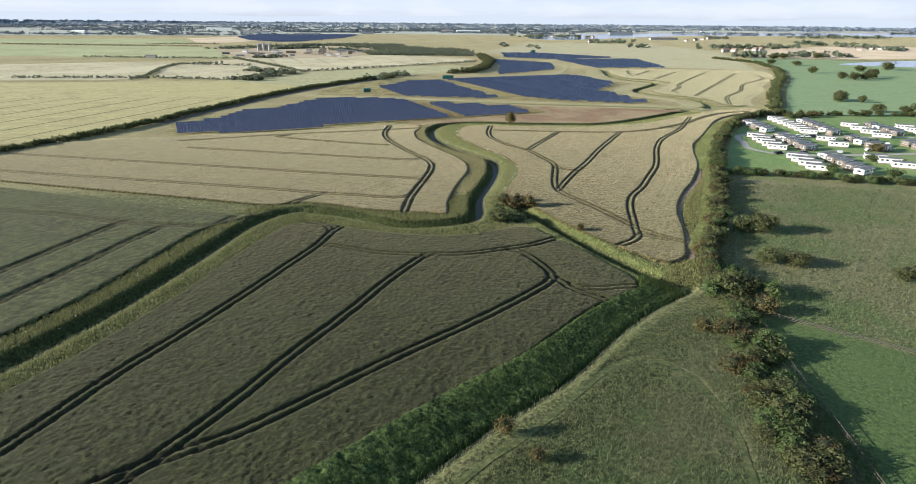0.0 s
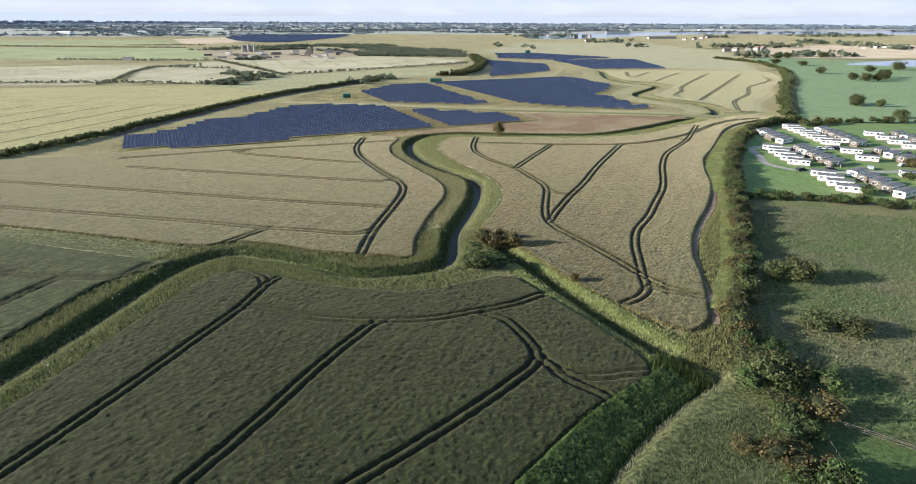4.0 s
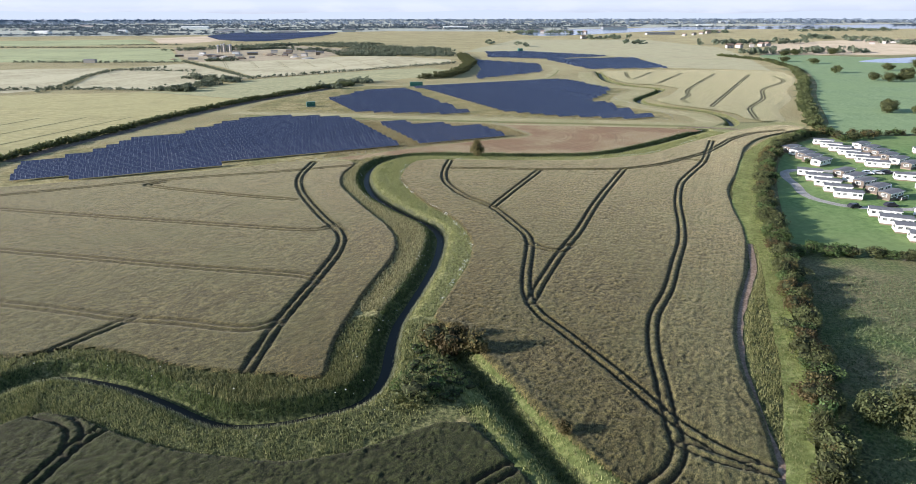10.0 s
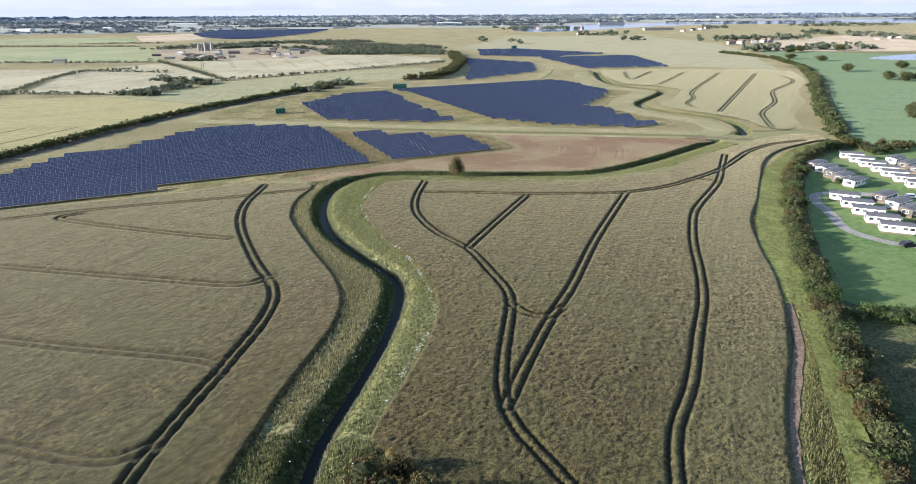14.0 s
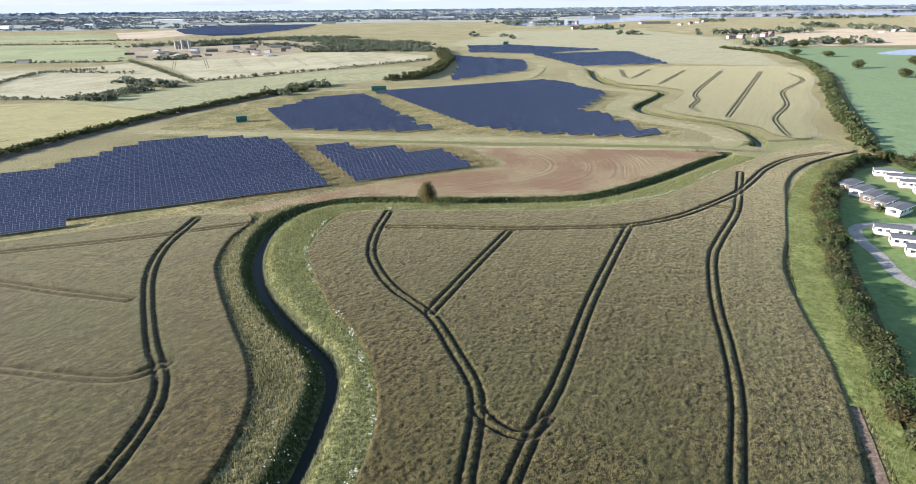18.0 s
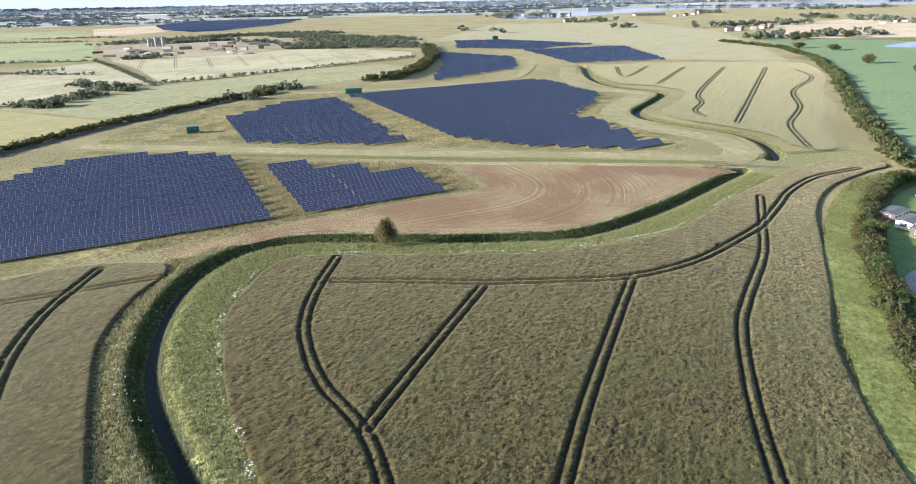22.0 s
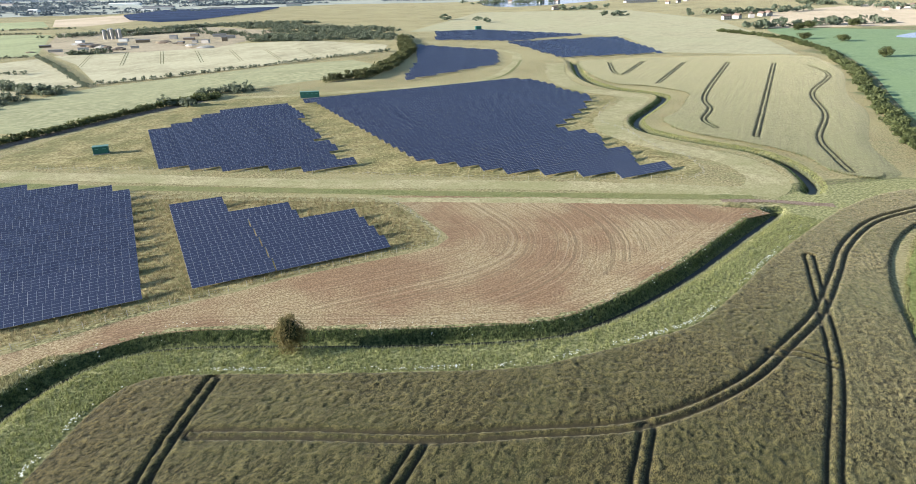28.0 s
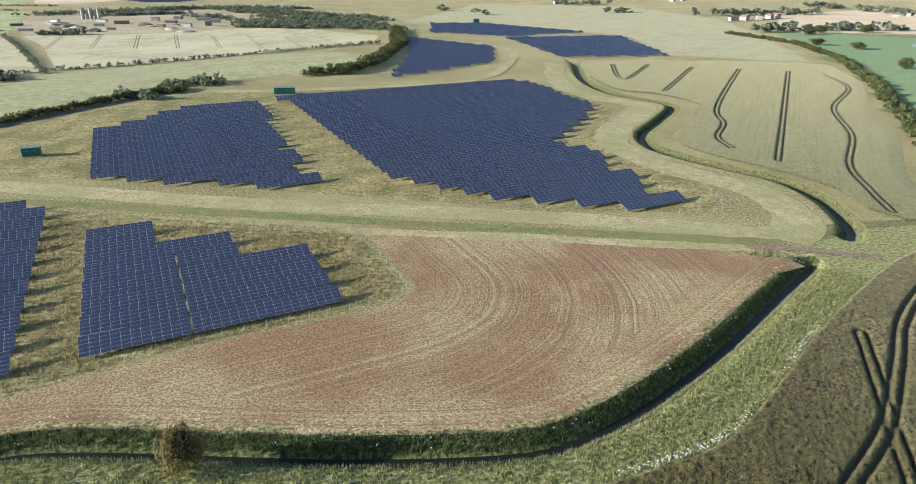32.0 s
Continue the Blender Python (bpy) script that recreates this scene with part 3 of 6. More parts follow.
def crop(name, outline, tracks, res, height, mat, label, seed=1, gauge=0.95, edge=1.0, rows_turn=0.4, pale=None, brown=None):
    """A standing crop as relief: wheel tracks are real grooves down to the soil."""
    CROP_OUTLINES.append(outline)
    poly = smooth(outline, 3.0, True)
    lo, hi = poly.min(0) - res, poly.max(0) + res
    X, Y = np.meshgrid(np.arange(lo[0], hi[0], res), np.arange(lo[1], hi[1], res))
    r = np.random.RandomState(seed)
    X = X + r.uniform(-0.12, 0.12, X.shape) * res
    Y = Y + r.uniform(-0.12, 0.12, Y.shape) * res
    ok = inside(X, Y, poly)
    d = seg_dist(X, Y, poly, True, 6.0)
    groove = np.zeros(X.shape)
    for line, strong, *wide in tracks:
        wide = wide[0] if wide else 1.0
        c = seg_dist(X, Y, smooth(line, 1.2), False, 4.0)
        wheel = np.abs(c - gauge)
        g = 1 - step01(wheel, 0.16 * wide, 0.16 * wide + max(0.30, res * 0.75) * wide)
        groove = np.maximum(groove, strong * g)
    # drilled rows: taller and lower stretches along the sowing direction
    U, W = X * math.cos(rows_turn) - Y * math.sin(rows_turn), X * math.sin(rows_turn) + Y * math.cos(rows_turn)
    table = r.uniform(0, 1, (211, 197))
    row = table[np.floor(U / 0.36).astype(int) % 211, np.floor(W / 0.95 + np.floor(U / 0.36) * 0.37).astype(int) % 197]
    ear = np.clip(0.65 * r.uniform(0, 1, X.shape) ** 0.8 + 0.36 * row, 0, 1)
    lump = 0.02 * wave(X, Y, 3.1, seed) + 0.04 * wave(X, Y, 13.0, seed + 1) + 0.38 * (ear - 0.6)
    h = (height + lump * (1.0 if res < 0.5 else 0.6)) * step01(d, 0.0, np.where(inside(X + edge, Y, poly), 0.6, edge)) * (1 - 0.93 * groove)
    base = np.maximum(ground_z(X, Y), 0.0)
    Z = base + 0.03 + h
    ids = np.arange(X.size).reshape(X.shape)
    q = np.stack([ids[:-1, :-1], ids[:-1, 1:], ids[1:, 1:], ids[1:, :-1]], -1).reshape(-1, 4)
    flat_ok = ok.ravel()
    q = q[flat_ok[q].all(1)]
    used = np.unique(q)
    remap = np.full(X.size, -1)
    remap[used] = np.arange(len(used))
    V = np.stack([X, Y, Z], -1).reshape(-1, 3)[used]
    me = mesh_from(name, V, remap[q], mat, False)
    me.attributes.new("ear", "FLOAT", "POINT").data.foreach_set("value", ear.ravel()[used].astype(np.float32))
    for nm, zone in (("pale", pale), ("brown", brown)):
        val = np.zeros(len(used))
        if zone is not None:
            val = 1 - step01(seg_dist(V[:, 0], V[:, 1], smooth(zone[0], 3.0), reach=zone[1] + 1) + 4 * wave(V[:, 0], V[:, 1], 17.0, seed + 5), zone[1] * 0.25, zone[1])
        me.attributes.new(nm, "FLOAT", "POINT").data.foreach_set("value", val.astype(np.float32))
    # the dark colour also runs up the groove walls, as painted shade
    at = me.attributes.new("bare", "FLOAT", "POINT")
    at.data.foreach_set("value", (step01(groove, 0.05, 0.6).ravel()[used] * 0.85).astype(np.float32))
    return tagged(new(name, me), label, "crop", kind="stuff")


T_LEFT = [(15, 344), (13, 327), (13, 313), (15, 303), (20, 290), (29, 276), (34, 261), (37, 250), (37, 241), (34, 222), (33, 211), (34, 202), (38, 193), (44, 180), (48, 170), (51, 163), (55, 157), (61, 152)]
T_A = [(50, 325), (38, 298), (29, 277)]
T_B = [(84, 327), (74, 305), (63, 280), (52, 252), (46, 239), (39, 222), (33, 206)]
T_C = [(37, 244), (40, 239), (44, 237), (48, 241)]
T_RIGHT = [(141, 384), (130, 360), (120, 339), (105, 315), (98, 302), (90, 280), (84, 259), (79, 244), (72, 228), (65, 212), (58, 199), (54, 186), (52, 175), (50, 164), (49, 157), (46, 152), (42, 149)]
T_HEAD = [(16, 330), (32, 329), (50, 327), (66, 327), (84, 328), (102, 336), (117, 348), (129, 359), (142, 375), (153, 389), (170, 404), (190, 413)]
T_LINK = [(112, 345), (117, 344), (121, 340)]
T_FOOT = [(50, 158), (54, 155), (61, 152)]
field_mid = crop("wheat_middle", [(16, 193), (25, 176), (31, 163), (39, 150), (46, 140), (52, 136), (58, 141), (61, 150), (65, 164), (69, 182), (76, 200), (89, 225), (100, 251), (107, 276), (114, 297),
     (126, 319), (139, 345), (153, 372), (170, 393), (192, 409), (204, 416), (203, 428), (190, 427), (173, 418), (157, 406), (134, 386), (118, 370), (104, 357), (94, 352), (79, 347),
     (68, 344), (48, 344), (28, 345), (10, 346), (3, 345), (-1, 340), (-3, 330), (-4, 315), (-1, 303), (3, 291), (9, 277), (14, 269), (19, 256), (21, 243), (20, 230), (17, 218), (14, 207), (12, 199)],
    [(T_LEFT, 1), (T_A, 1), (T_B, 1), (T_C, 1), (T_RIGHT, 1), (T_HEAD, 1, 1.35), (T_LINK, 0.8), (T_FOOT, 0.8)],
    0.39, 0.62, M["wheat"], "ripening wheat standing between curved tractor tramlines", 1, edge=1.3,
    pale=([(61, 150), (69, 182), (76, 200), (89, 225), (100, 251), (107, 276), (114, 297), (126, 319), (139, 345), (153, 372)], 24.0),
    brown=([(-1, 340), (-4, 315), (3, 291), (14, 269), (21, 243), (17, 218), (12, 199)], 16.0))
T_W = [(-42, 340), (-42, 317), (-37, 296), (-25, 269), (-16, 252), (-14, 238), (-16, 219), (-19, 197), (-20, 178)]
field_left = crop("wheat_left", [(-6, 176), (-6, 189), (-3, 212), (1, 232), (1, 246), (-3, 259), (-10, 273), (-18, 290), (-24, 305), (-26, 323), (-24, 336), (-27, 343), (-40, 344), (-53, 341), (-65, 334), (-92, 322),
     (-121, 312), (-147, 302), (-190, 287), (-235, 272), (-235, 232), (-170, 211), (-105, 194), (-72, 185), (-62, 184), (-56, 187), (-45, 185), (-33, 180), (-22, 178), (-13, 177)],
    [(T_W, 1), ([(-128, 275), (-96, 268), (-48, 258), (-25, 254), (-18, 259)], 0.62, 1.1), ([(-200, 258), (-103, 238), (-53, 227), (-21, 221), (-15, 216)], 0.62, 1.1),
     ([(-190, 228), (-82, 206), (-53, 199), (-40, 197), (-25, 194), (-19, 198)], 0.62, 1.1), ([(-50, 199), (-57, 188), (-61, 181)], 0.62, 1.1), ([(-139, 291), (-90, 312), (-55, 323), (-24, 335)], 0.62, 1.1),
     ([(-90, 309), (-93, 303), (-59, 291), (-37, 285)], 0.95, 1.0)],
    0.52, 0.68, M["wheat"], "ripening wheat crossed by thin tramlines", 5,
    brown=([(-24, 336), (-24, 305), (-10, 273), (1, 240), (-3, 212), (-6, 180)], 16.0))
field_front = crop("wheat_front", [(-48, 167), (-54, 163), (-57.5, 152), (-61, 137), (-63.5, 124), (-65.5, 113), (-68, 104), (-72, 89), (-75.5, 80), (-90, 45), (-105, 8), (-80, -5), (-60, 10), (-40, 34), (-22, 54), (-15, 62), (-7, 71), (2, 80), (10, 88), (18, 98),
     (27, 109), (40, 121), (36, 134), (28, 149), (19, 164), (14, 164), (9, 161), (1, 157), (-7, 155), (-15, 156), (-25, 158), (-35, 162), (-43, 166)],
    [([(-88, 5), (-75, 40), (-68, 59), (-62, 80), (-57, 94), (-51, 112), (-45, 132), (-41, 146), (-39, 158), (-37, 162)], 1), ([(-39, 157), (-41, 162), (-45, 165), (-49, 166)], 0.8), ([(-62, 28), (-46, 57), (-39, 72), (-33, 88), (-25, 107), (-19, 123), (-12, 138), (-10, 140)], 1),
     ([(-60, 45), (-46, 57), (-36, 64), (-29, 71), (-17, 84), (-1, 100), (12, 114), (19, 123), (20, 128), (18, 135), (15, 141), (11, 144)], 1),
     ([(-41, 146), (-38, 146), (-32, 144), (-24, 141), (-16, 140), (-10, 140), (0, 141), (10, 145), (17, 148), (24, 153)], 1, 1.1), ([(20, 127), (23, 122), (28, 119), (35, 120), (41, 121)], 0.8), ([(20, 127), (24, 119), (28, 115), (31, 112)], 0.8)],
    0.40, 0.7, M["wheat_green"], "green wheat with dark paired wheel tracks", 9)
field_west = crop("wheat_west", [(-65, 172), (-73, 174), (-117, 187), (-169, 204), (-230, 222), (-230, 60), (-112, 44), (-98, 76), (-87, 104), (-83, 122), (-80, 141), (-76, 160)],
    [([(-200, 184), (-147, 175), (-126, 171), (-106, 165), (-91, 162), (-76, 162), (-72, 170)], 0.8), ([(-103, 165), (-107, 150), (-109, 142), (-115, 118)], 0.9), ([(-89, 162), (-93, 148), (-96, 133), (-103, 104)], 0.9)],
    0.8, 0.7, M["wheat_west"], "grey-green wheat beside the ditch", 13)
field_north = crop("wheat_north", [(168, 747), (161, 690), (166, 642), (184, 628), (196, 603), (189, 585), (174, 556), (159, 535), (161, 511), (176, 491), (187, 470), (186, 452), (193, 441), (206, 443),
     (214, 462), (224, 486), (259, 540), (279, 587), (325, 665), (345, 720), (345, 752), (263, 762), (187, 757)],
    [([(190, 739), (180, 690), (181, 676), (190, 690), (216, 740)], 1), ([(243, 728), (192, 637)], 1), ([(273, 721), (205, 597), (191, 558), (178, 534), (176, 517)], 1), ([(303, 712), (225, 571), (185, 499)], 1),
     ([(319, 694), (306, 650), (262, 592), (237, 538), (209, 495), (198, 467), (192, 448)], 1)],
    0.62, 0.55, M["wheat_far"], "pale wheat with five pairs of wheel tracks", 17, edge=6.0)

# ---- flat fields and strips ----
HEDGE_EAST = [(57, 122), (66, 148), (77.5, 172), (87.5, 198), (97, 222), (107, 250), (119, 282), (133, 312), (151, 347), (173, 377), (192, 395), (208, 401)]
FENCE_S = [(-60, 335), (-40, 346), (-27, 355), (-19, 360), (-11, 366), (-1, 372), (9, 377), (21, 384), (33, 389), (47, 395), (54, 399), (57, 404), (53, 414), (46, 429), (40, 438)]


edge = offset(DITCH[(DITCH[:, 1] > 350) & (DITCH[:, 0] > -12)], 4.7)[::4]
STUBBLE = [(-34, 350), (-24, 347), (-18, 354)] + [tuple(p) for p in edge] + [(99, 432), (46, 439), (40, 438), (46, 429), (53, 414), (57, 404), (54, 399), (47, 395), (33, 389), (21, 384), (9, 377), (-1, 372), (-11, 366), (-19, 360), (-27, 355)]
patch("stubble_field", STUBBLE,
    M["stubble"], "brown-pink cut stubble with curved harvest lines", "stubble field", 0.06, 3.0, fill=1.6, lane=[smooth(FENCE_S[3:], 2.0), DITCH])


def strip(name, line, half, mat, label, z=0.05, wob=0.12, seed=1):
    return ribbon(name, smooth(line, 3.0), half, M[mat], label, "grass strip", z, "structure", wob, seed)


COMPOUND_S = [(-150, 306), (-120, 316), (-90, 326), (-60, 340), (-40, 350), (-27, 357), (-11, 368), (9, 379), (33, 391), (46, 397), (52, 400), (55, 404), (51, 414), (44, 428), (37, 437), (-20, 447), (-60, 455), (-110, 464), (-128, 420), (-150, 385), (-165, 345)]
patch("compound_south", COMPOUND_S, M["tussock"], "dry brown tussock grass between solar panels", "grassland", 0.03, 6.0)
patch("compound_north", [(-115, 488), (-92, 485), (-17, 474), (65, 457), (103, 451), (137, 449), (145, 456), (147, 474), (141, 490), (138, 516), (132, 541), (148, 583), (155, 598), (130, 640), (110, 668), (60, 652), (10, 636), (-60, 622), (-85, 590), (-110, 540)], M["tussock"], "dry tussock grass between the northern arrays", "grassland", 0.03, 6.0)
strip("verge_north", [(-120, 480), (-69, 472), (5, 457), (86, 446), (131, 437), (157, 431)], 4.6, "mown", "pale mown strip between two solar compounds", 0.04)
strip("verge_middle", [(-110, 468), (-61, 459), (6, 449), (54, 441), (100, 434), (149, 427)], 2.4, "verge", "strip of green grass along a mown track", 0.07, 0.2, 2)
strip("verge_south", [(-105, 458), (-56, 450), (25, 438), (84, 431), (142, 423)], 2.2, "mown", "pale mown strip beside the stubble", 0.09, 0.2, 3)
strip("verge_bend", [(150, 430), (160, 440), (163, 455), (160, 470), (148, 484), (138, 500), (132, 520), (136, 541), (150, 566), (164, 590), (163, 603), (146, 622), (138, 650), (140, 690), (150, 745)], 6.5, "mown", "pale mown strip round the bend of the ditch", 0.05, 0.1, 4)
strip("farm_track", [(-60, 628), (-23, 632), (17, 642), (69, 655), (98, 685), (114, 730), (124, 770), (123, 840), (60, 905)], 4.0, "mown", "pale mown track behind the solar arrays", 0.05, 0.1, 5)
strip("farm_track_ruts", [(20, 640), (69, 652), (100, 682), (117, 728), (127, 770)], 0.9, "verge", "green strip along the farm track", 0.09, 0.1, 6)
strip("ditch_crossing", [(138, 425), (148, 424), (158, 421), (168, 418)], 1.6, "soil", "pale earth crossing over the ditch", 0.14, 0.2, 22)
strip("bare_strip", [(-172, 345), (-166, 382), (-157, 416), (-146, 465), (-129, 519), (-104, 573), (-76, 622)], 4.0, "dark_soil", "dark bare soil along the hedge foot", 0.05, 0.2, 21)
EARTH_PATH = [(58.5, 140), (61, 149), (63, 158.5), (65, 168), (68.4, 181), (74.4, 196.5), (80.5, 208), (90.5, 226), (97, 243)]
strip("earth_path", EARTH_PATH, 0.85, "soil", "bare reddish earth path along the wheat", 0.08, 0.25, 7)
MEADOW_PATH = [(-6, 50), (-1, 56.3), (2.3, 60), (6, 63.3), (10.8, 68.4), (14, 72.3), (19, 78.3), (24.4, 84.7), (27.4, 87.2), (31.8, 88.9), (36.4, 86.3), (39, 81.5), (39.8, 76), (40.2, 69.7), (39.8, 63.9), (38.4, 57.5), (36, 45)]
strip("meadow_path", MEADOW_PATH, 0.6, "trodden", "worn earthy path looping through the meadow", 0.07, 0.25, 9)
for _sd in (-1, 1):
    strip("drain_verge", [tuple(p) for p in offset(DRAIN, 4.0 * _sd)[2:-1:4]], 1.9, "bright_verge", "bright yellow-green grass beside the small drain", 0.06, 0.2, 40 + _sd)
EAST_LINE = smooth(HEDGE_EAST, 3.0)
strip("hedge_verge", [tuple(p) for p in offset(EAST_LINE, 5.6)[EAST_LINE[:, 1] > 240][:-8:4]], 4.2, "hedge_margin", "bright tall grass margin along the foot of the hedge", 0.32, 0.12, 43)
strip("hedge_verge", [tuple(p) for p in offset(EAST_LINE, 3.3)[EAST_LINE[:, 1] < 246][8::4]], 2.1, "hedge_margin", "bright tall grass between the earth path and the hedge", 0.26, 0.12, 44)


# ---- solar farm ----
ROW_ANGLE = math.radians(24.5)
ROW_PITCH, TILT, MOD_W, MOD_H, STACK = 7.7, math.radians(20), 1.65, 0.95, 5
RU = np.array((math.cos(ROW_ANGLE), math.sin(ROW_ANGLE)))
RV = np.array((-math.sin(ROW_ANGLE), math.cos(ROW_ANGLE)))
RO = np.array((0.0, 378.5))


def panel_material():
    m, nt, p = material("solar_cells", 0.18, 0.0, 0.5)
    obj = nt.nodes.new("ShaderNodeNewGeometry").outputs["Random Per Island"]
    col = ramp(nt, obj, [(0.0, (0.034, 0.041, 0.074)), (1.0, (0.054, 0.063, 0.106))])
    nt.links.new(col, p.inputs["Base Color"])
    return m


M["cells"] = panel_material()
M["alu"] = plain("aluminium_frame", (0.30, 0.31, 0.35), 0.55, 0.3)


def module_verts():
    w, h, f, t = MOD_W / 2 - 0.01, MOD_H / 2 - 0.004, 0.022, 0.02
    v = [(-w, -h, -t), (w, -h, -t), (w, h, -t), (-w, h, -t), (-w, -h, t), (w, -h, t), (w, h, t), (-w, h, t),
         (-w + f, -h + f, t), (w - f, -h + f, t), (w - f, h - f, t), (-w + f, h - f, t)]
    frame_f = [(0, 1, 5, 4), (1, 2, 6, 5), (2, 3, 7, 6), (3, 0, 4, 7), (4, 5, 9, 8), (5, 6, 10, 9), (6, 7, 11, 10), (7, 4, 8, 11), (3, 2, 1, 0)]
    return np.array(v), np.array(frame_f), np.array([(8, 9, 10, 11)])


MV, MF, MG = module_verts()
module_mesh = mesh_from("panel", MV, np.vstack([MF, MG]), M["alu"])
module_mesh.materials.append(M["cells"])
module_mesh.polygons[len(MF)].material_index = 1
module_tilted = Matrix.Rotation(TILT, 4, "X")


def support_mesh(n):
    """Posts and rails of a row of n columns."""
    bm = bmesh.new()
    L = n * MOD_W
    for y, z in ((0.8, 1.0), (3.7, 2.05)):
        m = Matrix.Translation((L / 2, y, z - 0.12)) @ Matrix.Diagonal((L, 0.07, 0.1, 1))
        bmesh.ops.create_cube(bm, size=1, matrix=m)
    for x in np.arange(0.8, L, 3.3):
        for y, top in ((0.8, 0.9), (3.7, 1.95)):
            bmesh.ops.create_cube(bm, size=1, matrix=Matrix.Translation((float(x), y, top / 2)) @ Matrix.Diagonal((0.09, 0.09, top, 1)))
    me = bpy.data.meshes.new("support_frame")
    bm.to_mesh(me)
    bm.free()
    me.materials.append(M["steel"])
    return me


SUPPORTS = {}


def panel_row(u0, v0, n, single, gaps=()):
    """One tilted row of n columns of stacked modules; single: every module an object of its own."""
    base = RO + RU * u0 + RV * v0
    thing = new("solar_panel_row")
    thing.matrix_world = Matrix.Translation((base[0], base[1], 0)) @ Matrix.Rotation(ROW_ANGLE, 4, "Z")
    tagged(thing, "tilted row of dark blue solar panels over rough grass", "solar panels", "rows of the solar farm")
    if n not in SUPPORTS:
        SUPPORTS[n] = support_mesh(n)
    sup = new("support_frame", SUPPORTS[n])
    sup.parent = thing
    c, s = math.cos(TILT), math.sin(TILT)
    cells = []
    for i in range(n):
        slip = 0.32 if gaps and i >= gaps[0] else 0.0
        for j in range(STACK):
            d = (j + 0.5) * MOD_H
            cells.append(((i + 0.5) * MOD_W + slip, d * c, 0.75 + d * s))
    if single:
        for p in cells:
            o = new("panel", module_mesh)
            o.parent = thing
            o.matrix_local = Matrix.Translation(p) @ module_tilted
    else:
        P = np.array(cells)
        R = np.array(module_tilted.to_3x3())
        V = (MV @ R.T)[None] + P[:, None]
        off = (np.arange(len(P)) * len(MV))[:, None, None]
        shell = MF[[4, 5, 6, 7]]
        FF = np.concatenate([(shell[None] + off), (MG[None] + off)], 1).reshape(-1, 4)
        me = mesh_from("panel_grid", V.reshape(-1, 3), FF, M["alu"])
        me.materials.append(M["cells"])
        mi = np.tile(np.r_[np.zeros(len(shell), np.int32), np.ones(len(MG), np.int32)], len(P))
        me.polygons.foreach_set("material_index", mi.astype(np.int32))
        o = tagged(new("panel_grid", me), "grid of dark blue solar modules in pale frames", kind="stuff")
        o.parent = thing
    return thing


def array_rows(outline, single=lambda k: False, shift=0.0, quant=3, gap_every=0):
    """Rows that fill a plan outline, with stepped ends."""
    poly = np.array(outline, float)
    uv = np.stack([(poly - RO) @ RU, (poly - RO) @ RV], 1)
    k0, k1 = math.ceil((uv[:, 1].min() - shift) / ROW_PITCH - 0.4), math.floor((uv[:, 1].max() - shift) / ROW_PITCH)
    for k in range(k0, k1 + 1):
        v = k * ROW_PITCH + shift + 1.9
        us = []
        for a, b in zip(uv, np.roll(uv, -1, 0)):
            if (a[1] > v) != (b[1] > v):
                us.append(a[0] + (v - a[1]) / (b[1] - a[1]) * (b[0] - a[0]))
        us.sort()
        for a, b in zip(us[::2], us[1::2]):
            q = quant * MOD_W
            a, b = round(a / q) * q, round(b / q) * q
            n = int(round((b - a) / MOD_W))
            if n >= quant:
                panel_row(a, v - 1.9, n, single(k - k0), (gap_every,) if gap_every and n > gap_every + 4 else ())


# small array beside the stubble
for k, n in enumerate((28, 28, 28, 28, 19, 19, 9, 9)):
    panel_row(0.0, k * ROW_PITCH, n, True, (11,) if k < 5 else ())
# array of the west side
array_rows([(-148, 310), (-127, 314), (-103, 324), (-79, 336), (-51, 353), (-30, 364), (-10, 374), (-42, 446), (-54, 452), (-72, 455), (-104, 451), (-117, 412), (-124, 393), (-139, 385), (-146, 350), (-160, 330)], lambda k: k < 4)
# arrays beyond the verge
array_rows([(-46, 478), (-10, 472), (12, 468), (26, 471), (26, 480), (16, 481), (17, 500), (8, 508), (-8, 558), (-23, 591), (-51, 583), (-70, 534)])
array_rows([(-14, 606), (20, 533), (42, 486), (54, 471), (79, 459), (97, 453), (121, 450), (128, 478), (119, 486), (121, 506), (108, 525), (123, 553), (142, 593), (115, 661), (49, 638)], lambda k: k < 3)
panel_row(((122, 451) - RO) @ RU, ((122, 451) - RO) @ RV, 9, True)
array_rows([(38, 675), (107, 745), (112, 832), (45, 893), (46, 756)], quant=4)
array_rows([(160, 775), (247, 788), (249, 931), (135, 904)], quant=4)
array_rows([(64, 955), (137, 922), (223, 972), (120, 1062), (65, 1055)], quant=4)


